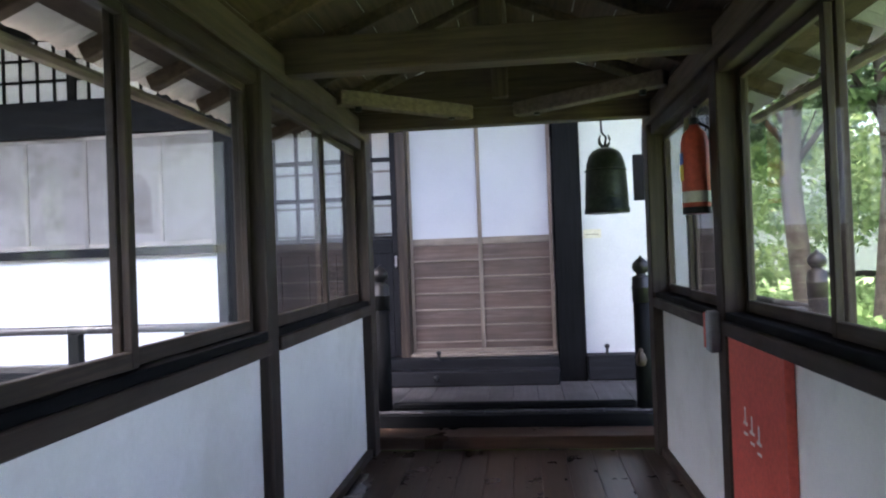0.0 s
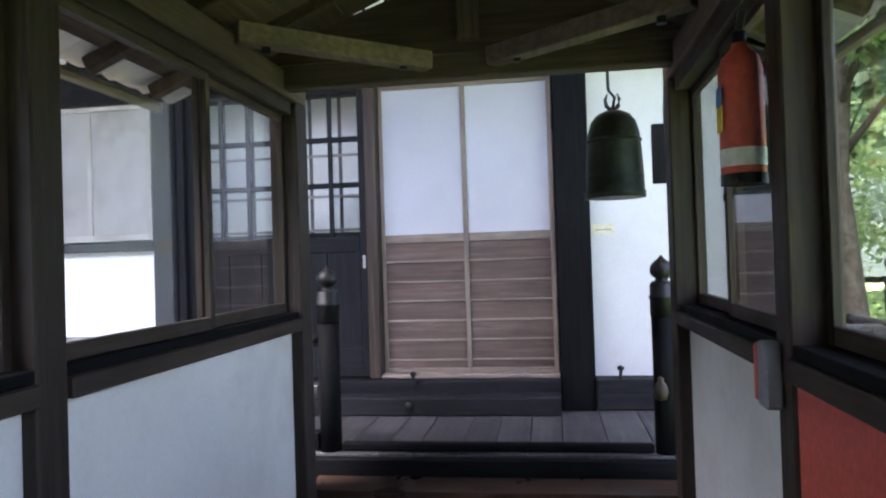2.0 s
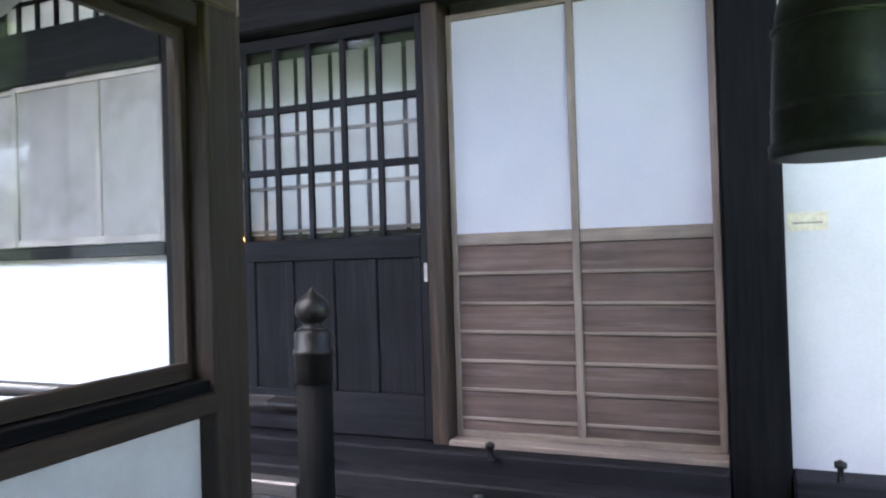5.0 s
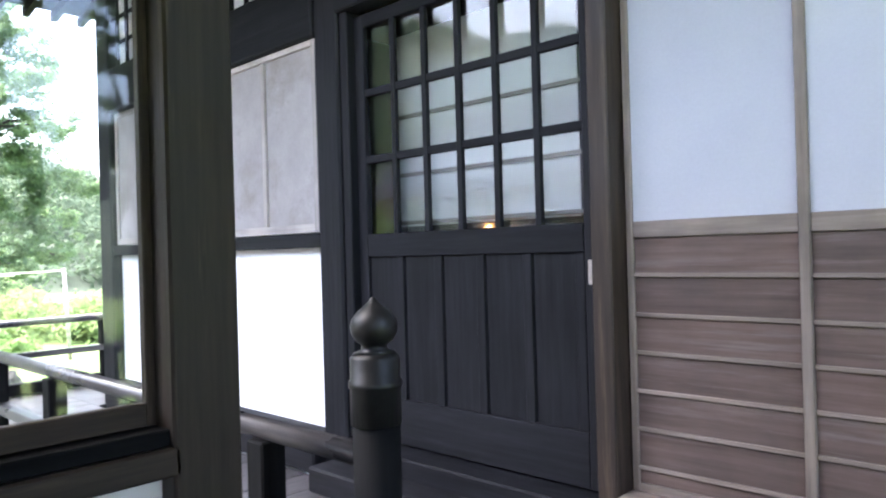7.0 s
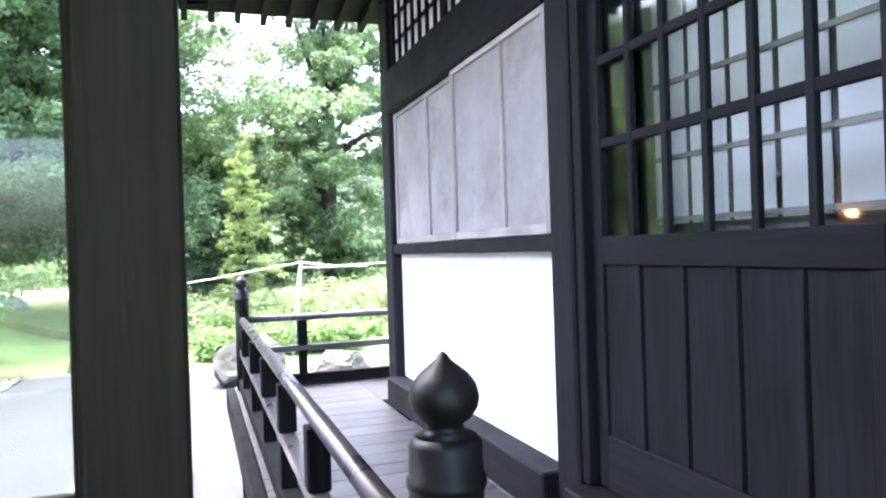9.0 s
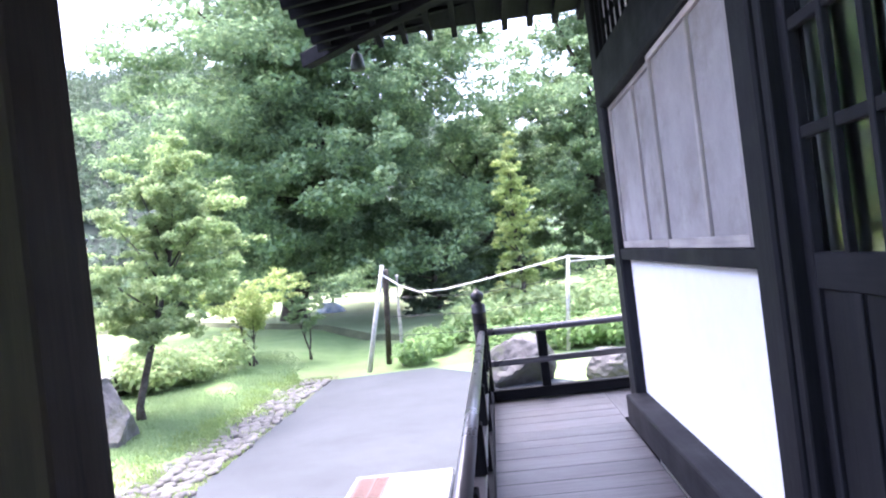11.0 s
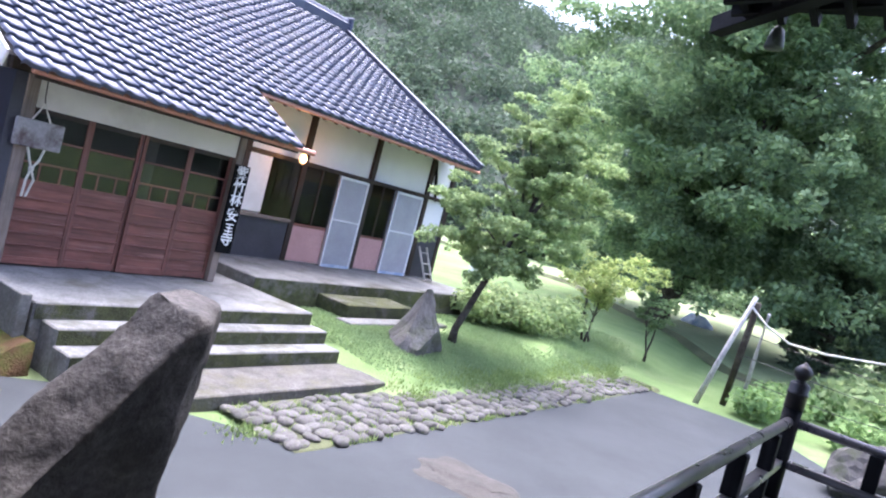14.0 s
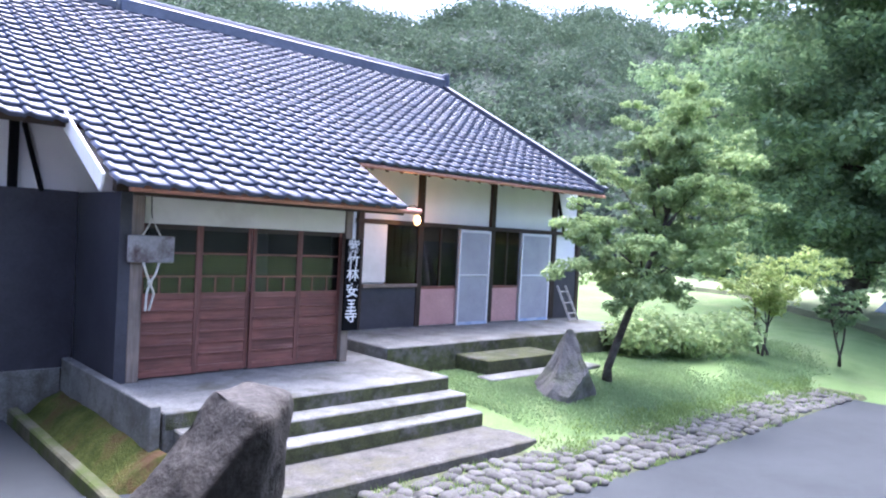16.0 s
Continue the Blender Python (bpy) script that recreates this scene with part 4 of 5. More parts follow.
    part("inside_floor", box(-8.04, -5.08, KY, -2.1, -0.32, -0.26), CONCRETE, p)
    part("inner_curtain", box(-6.95, -6.7, -2.22, -2.215, 0.75, 1.56), WALLBOARD, p, "pale cloth behind the glass")
    xs = [-5.22, -5.94, -6.64, -7.35, -8.04]
    for i, (b, a) in enumerate(zip(xs, xs[1:])):
        d = thing_part("entrance_door", ((a + b) / 2, -2.05, -0.25), h)
        yy = -2.06 - 0.035 * (i % 2)
        part("stile", box(a, a + 0.05, yy - 0.015, yy + 0.015, -0.23, 1.58, 0.003), red_wood("z"), d)
        part("stile", box(b - 0.05, b, yy - 0.015, yy + 0.015, -0.23, 1.58, 0.003), red_wood("z"), d)
        part("top_rail", box(a + 0.05, b - 0.05, yy - 0.015, yy + 0.015, 1.52, 1.58, 0.003), brown_wood("x"), d)
        part("middle_rail", box(a + 0.05, b - 0.05, yy - 0.015, yy + 0.015, 0.68, 0.76, 0.003), red_wood("x"), d)
        part("bottom_rail", box(a + 0.05, b - 0.05, yy - 0.015, yy + 0.015, -0.23, -0.14, 0.003), red_wood("x"), d)
        for z in (0.96, 1.24):
            part("cross_bar", box(a + 0.05, b - 0.05, yy - 0.008, yy + 0.008, z - 0.012, z + 0.012), red_wood("x"), d)
        for f in (0.33, 0.67):
            part("muntin", box(a + (b - a) * f - 0.011, a + (b - a) * f + 0.011, yy - 0.0075, yy + 0.0075, 0.76, 0.948), red_wood("z"), d)
        part("pane", box(a + 0.05, b - 0.05, yy - 0.004, yy, 0.76, 1.52), DIM_GLASS, d)
        zz = [-0.14, 0.0, 0.14, 0.28, 0.42, 0.55, 0.68]
        for z0, z1 in zip(zz, zz[1:]):
            part("board", box(a + 0.05, b - 0.05, yy - 0.006, yy + 0.004, z0 + 0.001, z1 - 0.001, 0.002), red_wood("x"), d)
            if z0 > -0.1:
                part("batten", box(a + 0.05, b - 0.05, yy + 0.004, yy + 0.026, z0 - 0.009, z0 + 0.009, 0.002), red_wood("x"), d)
    # wing beyond the porch
    part("wing_panel", box(-4.94, -1.0, KY - 0.039, KY + 0.02, -0.3, 1.93, 0.004), BLACK_BOARD, h, "black boarded lower wall")
    for x in (-4.2, -3.2):
        part("post", box(x - 0.05, x + 0.05, KY - 0.05, KY + 0.03, 1.93, 2.75), black_wood("z"), h)
    part("brace", beam((-4.3, KY + 0.0, 2.72), (-4.52, KY + 0.0, 1.9), 0.05, 0.06), black_wood("z"), h)
    # roof bodies under the tiles
    bm = bmesh.new()
    for x0, x1, y0 in ((RXR, KXL, EY), (-8.55, -4.85, -1.3)):
        zlo = EZ - SL * (y0 - EY)
        ztop = EZ + SL * (EY - RY)
        prof = [(y0, zlo - 0.10), (y0, zlo - 0.02), (RY, ztop - 0.02), (-13.4, zlo - 0.02), (-13.4, zlo - 0.1), (RY, ztop - 0.14)] if y0 == EY else [(y0, zlo - 0.10), (y0, zlo - 0.021), (-3.0, EZ - SL * (-3.0 - EY) - 0.021), (-3.0, EZ - SL * (-3.0 - EY) - 0.1)]
        va = [bm.verts.new((x0, y, z)) for y, z in prof]
        vb = [bm.verts.new((x1, y, z)) for y, z in prof]
        for i in range(len(prof)):
            j = (i + 1) % len(prof)
            bm.faces.new((va[i], va[j], vb[j], vb[i]))
        bm.faces.new(va)
        bm.faces.new(vb[::-1])
    bmesh.ops.recalc_face_normals(bm, faces=bm.faces[:])
    roof_ = part("roof", bm, brown_wood("x"), h, "roof of blue-grey glazed pantiles")
    part("gutter", tube([(RXR + 0.1, EY + 0.06, EZ - 0.1), (-8.6, EY + 0.06, EZ - 0.09)], 0.035, 8), COPPER, h, "copper-red eave gutter")
    part("gutter", tube([(-8.75, -1.24, EZ - SL * 1.3 - 0.1), (-4.8, -1.24, EZ - SL * 1.3 - 0.09)], 0.04, 8), COPPER, h, "copper-red eave gutter")
    part("fascia", beam((-8.52, -1.33, EZ - SL * 1.27 - 0.13), (-4.87, -1.33, EZ - SL * 1.27 - 0.13), 0.04, 0.1), brown_wood("x"), h)
    part("bargeboard", beam((-4.54, -1.28, EZ - SL * 1.32 - 0.05), (-4.54, -2.75, EZ + SL * 0.15 - 0.05), 0.03, 0.2), WALLBOARD, h, "pale bargeboard at the porch gable")
    for i in range(14):
        x = -8.4 + i * 0.265
        part("rafter", beam((x, -1.36, EZ - SL * 1.24 - 0.14), (x, -2.7, EZ + SL * 0.1 - 0.14), 0.05, 0.06, 0.0), brown_wood("y"), h)
    for i in range(24):
        x = RXR + 0.15 + i * 0.3
        if x < -8.5:
            part("rafter", beam((x, EY - 0.06, EZ + 0.03 - 0.14), (x, KY, EZ + SL * 0.9 - 0.14), 0.05, 0.06, 0.0), brown_wood("y"), h)
    # ridge
    zr = EZ + SL * (EY - RY)
    part("ridge", box(RXR - 0.05, -6.75, RY - 0.14, RY + 0.14, zr - 0.05, zr + 0.22, 0.03), TILE, h, "layered ridge tiles")
    part("ridge", box(-6.7, KXL, RY - 0.14, RY + 0.14, zr - 0.05, zr + 0.14, 0.03), TILE, h, "layered ridge tiles")
    part("ridge_cap", tube([(RXR - 0.1, RY, zr + 0.25), (-6.7, RY, zr + 0.25)], 0.08, 8), TILE, h)
    part("ridge_end", box(RXR - 0.12, RXR - 0.04, RY - 0.2, RY + 0.2, zr - 0.05, zr + 0.38, 0.03), TILE, h, "ridge-end ornament tile")
    part("verge", beam((RXR, EY + 0.02, EZ + 0.05), (RXR, RY, zr + 0.05), 0.14, 0.12), TILE, h, "verge tiles")
    return h, roof_


def thing_part(name, at, parent):
    """An empty-headed part: a small frame mesh that carries its pieces."""
    x, y, z = at
    return part(name, box(x - 0.02, x + 0.02, y - 0.033, y - 0.029, z + 0.02, z + 0.04), brown_wood("x"), parent)


house_ob, roof_ob = house()
house_ob.location.x -= 0.13


# ---- roof tiles ----
def tile_arrays(w, l):
    """One pantile: an S-shaped sheet with a thick front edge. x across, y down the slope."""
    prof = [(0.0, -0.022), (0.05, -0.004), (0.3, -0.008), (0.6, -0.005), (0.74, 0.014), (0.86, 0.024), (0.96, 0.014), (1.0, -0.022)]
    vs, fs = [], []
    for y, lift, th in ((0.0, 0.0, 0.0), (l * 1.1, 0.045, 0.0), (l * 1.12, 0.038, -0.012), (l * 1.08, 0.03, -0.045)):
        for u, z in prof:
            vs.append((u * w, y, z + lift + th))
    n = len(prof)
    for r in range(3):
        for i in range(n - 1):
            fs.append((r * n + i, r * n + i + 1, (r + 1) * n + i + 1, (r + 1) * n + i))
    return np.array(vs), np.array(fs)


def roof_tiles():
    W, L = 0.27, 0.255
    tv, tf = tile_arrays(W, L)
    ang = math.atan(SL)
    ca, sa = math.cos(ang), math.sin(ang)
    me = bpy.data.meshes.new("roof_tile")
    me.from_pydata([tuple(v) for v in tv], [], [tuple(int(i) for i in f) for f in tf])
    me.materials.append(TILE)
    for pl in me.polygons:
        pl.use_smooth = True
    allv, allf, k, made = [], [], 0, 0
    top = EZ + SL * (EY - RY)
    rows = int((EY - RY + 1.3) / (L * ca))
    for r in range(rows + 1):
        d = 0.1 + r * L
        y0 = RY + d * ca
        z0 = top - d * sa + 0.02
        x = RXR + 0.08
        while x < KXL - 2.2:
            low = EY if not (-8.55 <= x < -4.85) else -1.3
            yend = y0 + L * ca
            if yend <= low + 0.16:
                if -8.8 < x < -4.9 and yend > -2.95 and made < 300:
                    o = new("roof_tile", me)
                    o.location = (x, y0, z0)
                    o.rotation_euler = (-ang, 0, random.uniform(-0.006, 0.006))
                    put_under(o, roof_ob)
                    made += 1
                else:
                    p = tv.copy()
                    p[:, 2] += random.uniform(-0.003, 0.003)
                    q = np.stack([p[:, 0] + x, p[:, 1] * ca + p[:, 2] * sa + y0, -p[:, 1] * sa + p[:, 2] * ca + z0], 1)
                    allv.append(q)
                    allf.append(tf + k * len(tv))
                    k += 1
            x += W
    ob = fast_mesh("roof_tiling", np.concatenate(allv), np.concatenate(allf), TILE, True)
    put_under(ob, roof_ob)
    tagged(ob, "blue-grey glazed pantiles of the upper roof", "", "", "stuff")


# ---- porch platform, steps, terrace ----
MOSSY_FACE = blotched("moss_grown_face", (0.022, 0.026, 0.01), (0.075, 0.085, 0.028), 4.5, 0.95, 45, 0.9, 0.02, third=(0.11, 0.108, 0.098), tscale=3.2, grain=0.4)


def slab(name, x0, x1, y0, y1, z0, z1, label, cat="step", mat=None):
    x0, x1 = x0 - 0.13, x1 - 0.13
    bm = box(x0, x1, y0, y1, z0, z1, 0.015)
    bmesh.ops.subdivide_edges(bm, edges=[e for e in bm.edges if e.calc_length() > 0.5], cuts=6, use_grid_fill=True)
    for v in bm.verts:
        v.co += Vector((1, 1, 0.6)) * 0.012 * noise.noise(v.co * 2.3)
    t = thing(name, ((x0 + x1) / 2, (y0 + y1) / 2, z0), label, cat)
    part("top", bm, mat or CONCRETE, t)
    return t


pf = slab("porch_platform", -8.75, -4.95, KY, -0.48, -0.95, -0.25, "worn concrete platform before the entrance doors", "platform")
part("riser_stain", box(-8.86, -5.1, -0.478, -0.468, -0.42, -0.268), MOSSY_FACE, pf, "mossy dark edge")
for i, (ya, z) in enumerate(((-0.49, -0.42), (-0.18, -0.59))):
    st = slab("porch_step", -8.78, -5.05, ya, ya + 0.33, -0.95, z, "worn concrete step with mossy riser", "step")
    part("riser_stain", box(-8.89, -5.2, ya + 0.332, ya + 0.342, z - 0.168, z - 0.02), MOSSY_FACE, st, "mossy dark edge")
slab("landing_slab", -8.9, -5.3, 0.16, 0.95, -0.96, -0.76, "stained concrete landing at the foot of the steps", "slab", blotched("stained_landing", (0.045, 0.043, 0.036), (0.105, 0.1, 0.09), 4.5, 0.9, 28, 0.8, 0.014, third=(0.07, 0.068, 0.04), tscale=2.6, grain=0.4))
tr = slab("terrace", -15.4, -8.76, KY + 0.02, -1.85, -0.9, -0.08, "long concrete terrace with a mossy front", "terrace")
part("mossy_front", box(-15.5, -8.9, -1.846, -1.832, -0.6, -0.1), MOSSY_FACE, tr, "dark mossy front face")
slab("garden_step", -11.95, -10.15, -1.83, -1.1, -0.62, -0.26, "mossy concrete step before the terrace", "step", MOSSY_FACE)
slab("garden_step", -12.6, -9.9, -1.09, -0.75, -0.66, -0.46, "low mossy concrete step before the terrace", "step", CONCRETE)
kerb = thing("mossy_bed", (-4.6, -1.8, -0.9), "moss bed with a low concrete kerb beside the porch", "bed")


def moss_bank():
    """A bank that falls from the wall to a narrow ditch, lumpy with moss."""
    bm = bmesh.new()
    ys_ = [-3.44 + 0.1 * i for i in range(33)]
    prof_ = [(-5.05, -0.95), (-5.05, -0.56), (-4.95, -0.58), (-4.85, -0.63), (-4.75, -0.69), (-4.66, -0.78), (-4.6, -0.84), (-4.52, -0.86), (-4.5, -0.95)]
    grid_ = [[bm.verts.new((x, y, z + (0.045 * noise.noise(Vector((x * 5, y * 3, 2))) + 0.02 * noise.noise(Vector((x * 14, y * 14, 9))) - 0.04 * max(0.0, y + 1.2) if 0 < i < 8 else 0))) for i, (x, z) in enumerate(prof_)] for y in ys_]
    for p_, q_ in zip(grid_, grid_[1:]):
        for i in range(len(prof_) - 1):
            bm.faces.new((p_[i], p_[i + 1], q_[i + 1], q_[i]))
    bm.faces.new(grid_[-1])
    bm.faces.new(grid_[0][::-1])
    bmesh.ops.recalc_face_normals(bm, faces=bm.faces[:])
    part("moss", bm, MOSS, kerb, "green and rusty brown moss", True)
    bm = box(-4.49, -4.36, -3.44, 0.5, -0.95, -0.74, 0.02)
    bmesh.ops.subdivide_edges(bm, edges=[e for e in bm.edges if e.calc_length() > 0.5], cuts=14, use_grid_fill=True)
    for v in bm.verts:
        v.co += Vector((1, 0.5, 1)) * 0.02 * noise.noise(v.co * 3.0)
    part("kerb", bm, MOSSY, kerb, "mossy concrete kerb")


moss_bank()
fw = thing("retaining_wall", (-4.97, -2.6, -0.9), "stained concrete base wall under the black boards", "wall", "", "structure")
part("wall", box(-5.06, -4.949, KY, -0.5, -0.95, -0.18, 0.01), CONCRETE, fw)
part("wing_base", box(-4.94, 1.0, KY - 0.02, KY + 0.06, -0.95, -0.3, 0.01), CONCRETE, fw)


# ---- rocks and paving stones ----
def rock(name, at, size, label, seed, mat=ROCK, tilt=(0, 0, 0), sharp=0.35, cuts=4, taper=0.0):
    bm = bmesh.new()
    bmesh.ops.create_icosphere(bm, subdivisions=cuts, radius=1.0)
    off = Vector((seed * 7.3, seed * 3.1, seed))
    rnd = random.Random(seed)
    planes = [(Vector((rnd.uniform(-1, 1), rnd.uniform(-1, 1), rnd.uniform(-0.6, 1))).normalized(), rnd.uniform(0.55, 0.85)) for _ in range(9)]
    for v in bm.verts:
        p = v.co.copy()
        for nrm, dd in planes:
            s = p.dot(nrm) - dd
            if s > 0:
                p -= nrm * s
        p *= 1 + sharp * 0.35 * noise.noise(v.co * 1.6 + off) + 0.07 * noise.noise(v.co * 6 + off)
        p.x, p.y = p.x * (1 - taper * p.z), p.y * (1 - taper * p.z)
        v.co = p
    m = pose(*at, *tilt) @ Matrix.Diagonal((*size, 1))
    bmesh.ops.transform(bm, matrix=m, verts=bm.verts)
    t = tagged(link_mesh(name, bm, mat, None, "", False), label, "rock")
    return t


def standing_stone():
    """The tall leaning stone by the drive: a broad slanted face over a dark undercut one."""
    right, front = Vector((-0.627, 0.779, 0)), Vector((0.778, 0.627, 0))
    peak = Vector((-3.75, 3.395, 0.82))
    bm = box(-1.7, 0.9, -0.42, 1.5, -1.9, 0.4)
    cuts = [((-0.88, 0, 0.48), (-0.13, 0, 0)), ((-0.35, 0.8, 0.49), (0.22, 0.06, -0.08)), ((0.72, 0.62, -0.22), (0.22, 0.06, -0.08)), ((0.98, -0.15, -0.09), (0.26, 0, 0)),
            ((0.22, 0.05, 0.97), (0, 0, 0)), ((-0.55, -0.3, 0.75), (-0.22, 0, 0)), ((-0.9, 0.4, 0.1), (-0.72, 0, -1.0))]
    for n, p in cuts:
        out = bmesh.ops.bisect_plane(bm, geom=bm.verts[:] + bm.edges[:] + bm.faces[:], plane_co=Vector(p), plane_no=Vector(n), clear_outer=True)
        bmesh.ops.contextual_create(bm, geom=[g for g in out["geom_cut"] if isinstance(g, bmesh.types.BMEdge)])
    for _ in range(6):
        bmesh.ops.triangulate(bm, faces=bm.faces[:])
        long_ = [e for e in bm.edges if e.calc_length() > 0.06]
        if long_:
            bmesh.ops.subdivide_edges(bm, edges=long_, cuts=1)
    bmesh.ops.triangulate(bm, faces=bm.faces[:])
    for _ in range(1):
        bmesh.ops.smooth_vert(bm, verts=bm.verts[:], factor=0.5, use_axis_x=True, use_axis_y=True, use_axis_z=True)
    bm.normal_update()
    for v in bm.verts:
        k = v.co
        v.co = k + v.normal * (0.05 * noise.noise(k * 2.1) + 0.024 * noise.noise(k * 5.0 + Vector((3, 1, 0))) + 0.012 * noise.noise(k * 13.0))
    for v in bm.verts:
        v.co = peak + right * v.co.x + front * v.co.y + Vector((0, 0, v.co.z))
    bmesh.ops.recalc_face_normals(bm, faces=bm.faces[:])
    tagged(link_mesh("standing_stone", bm, ROCK, None, "", True), "large leaning dark grey-brown stone beside the drive", "rock")


standing_stone()
rock("garden_rock", (-10.7, 0.05, -0.32), (0.5, 0.42, 0.72), "pale grey pointed garden rock at the foot of the small tree", 5, blotched("pale_garden_rock", (0.075, 0.07, 0.065), (0.15, 0.142, 0.133), 3.0, 0.9, 26, 0.9, 0.02, third=(0.07, 0.075, 0.045), tscale=2.0), (0, 10, 30), taper=0.55)
rock("garden_boulder", (-13.7, 6.3, -0.62), (0.85, 0.65, 0.6), "pale lichened boulder beyond the veranda rail", 8, STONE)
rock("garden_boulder", (-13.4, 8.0, -0.7), (0.6, 0.6, 0.4), "pale lichened boulder beyond the veranda rail", 11, STONE)
rock("stepping_slab", (-7.66, 3.25, -0.87), (0.42, 0.62, 0.03), "flat stone slab laid on the asphalt", 3, blotched("brown_slab", (0.032, 0.029, 0.024), (0.056, 0.052, 0.044), 5, 0.9, 30, 0.8, 0.01, third=(0.03, 0.03, 0.026), tscale=3.0), (0, 0, 10), 0.9)

border = thing("stone_border", (-11, 1.6, -0.9), "border of laid river stones along the drive", "border", "", "structure")
bm = bmesh.new()
xs_ = [-16.8 + 0.36 * i for i in range(30)]
rows_ = [(0.9, -0.93), (0.98, -0.862), (1.5, -0.868), (2.0, -0.872), (2.12, -0.876), (2.2, -0.93)]
grid = [[bm.verts.new((x, y + 0.06 * noise.noise(Vector((x * 1.7, y, 0))), z + 0.012 * noise.noise(Vector((x * 3, y * 3, 5))))) for x in xs_] for y, z in rows_]
for p, q in zip(grid, grid[1:]):
    for i in range(len(xs_) - 1):
        bm.faces.new((p[i], p[i + 1], q[i + 1], q[i]))
part("bed", bm, EARTH, border)
rs = random.Random(4)
stone_meshes = []
for k in range(6):
    bm = bmesh.new()
    bmesh.ops.create_icosphere(bm, subdivisions=2, radius=1.0)
    for v in bm.verts:
        v.co *= 1 + 0.28 * noise.noise(v.co * 1.3 + Vector((k * 5.1, 0, 0)))
        v.co.z = max(-0.6, min(0.75, v.co.z))
    for f in bm.faces:
        f.smooth = True
    me = bpy.data.meshes.new("border_stone")
    bm.to_mesh(me)
    bm.free()
    me.materials.append(STONE)
    stone_meshes.append(me)
x = -6.3
n_st = 0
while x > -16.7 and n_st < 295:
    wide = rs.uniform(0.16, 0.25)
    y = 1.0 + rs.uniform(-0.06, 0.08)
    while y < 2.1:
        dp = rs.uniform(0.13, 0.23)
        if y + dp > 2.22:
            break
        o = new("border_stone", rs.choice(stone_meshes))
        o.location = (x - wide / 2 + rs.uniform(-0.05, 0.05), y + dp / 2, -0.865 + rs.uniform(-0.015, 0.015))
        o.rotation_euler = (rs.uniform(-0.12, 0.12), rs.uniform(-0.12, 0.12), rs.uniform(-0.5, 0.5))
        o.scale = (wide * rs.uniform(0.46, 0.6), dp * rs.uniform(0.48, 0.6), rs.uniform(0.04, 0.07))
        put_under(o, border)
        n_st += 1
        y += dp
    x -= wide
roof_tiles()


# ---- plants ----
def leaf_cloud(name, centres, radii, count, size, mat, seed, flat=0.62, jitter=1.0):
    """Many small two-sided leaves gathered in loose clumps."""
    g = np.random.default_rng(seed)
    centres, radii = np.asarray(centres, float), np.asarray(radii, float)
    w = radii ** 2
    idx = g.choice(len(centres), count, p=w / w.sum())
    d = g.normal(size=(count, 3))
    d /= np.linalg.norm(d, axis=1)[:, None]
    rad = radii[idx] * (0.3 + 0.75 * g.random(count) ** 0.6) * (1 + 0.1 * jitter * np.abs(g.normal(size=count)))
    pos = centres[idx] + d * rad[:, None] * np.array([1, 1, flat])
    nrm = d * 0.35 + g.normal(size=(count, 3)) * 0.6 + np.array([0, 0, 0.75])
    nrm /= np.linalg.norm(nrm, axis=1)[:, None]
    t = np.cross(nrm, g.normal(size=(count, 3)))
    t /= np.linalg.norm(t, axis=1)[:, None] + 1e-9
    b = np.cross(nrm, t)
    s = size * (0.6 + 0.8 * g.random(count))[:, None]
    v = np.stack([pos - t * s, pos - b * s * 0.5 + nrm * s * 0.12, pos + t * s, pos + b * s * 0.5 + nrm * s * 0.12], 1).reshape(-1, 3)
    f = np.arange(count * 4).reshape(-1, 4)
    return fast_mesh(name, v, f, mat)


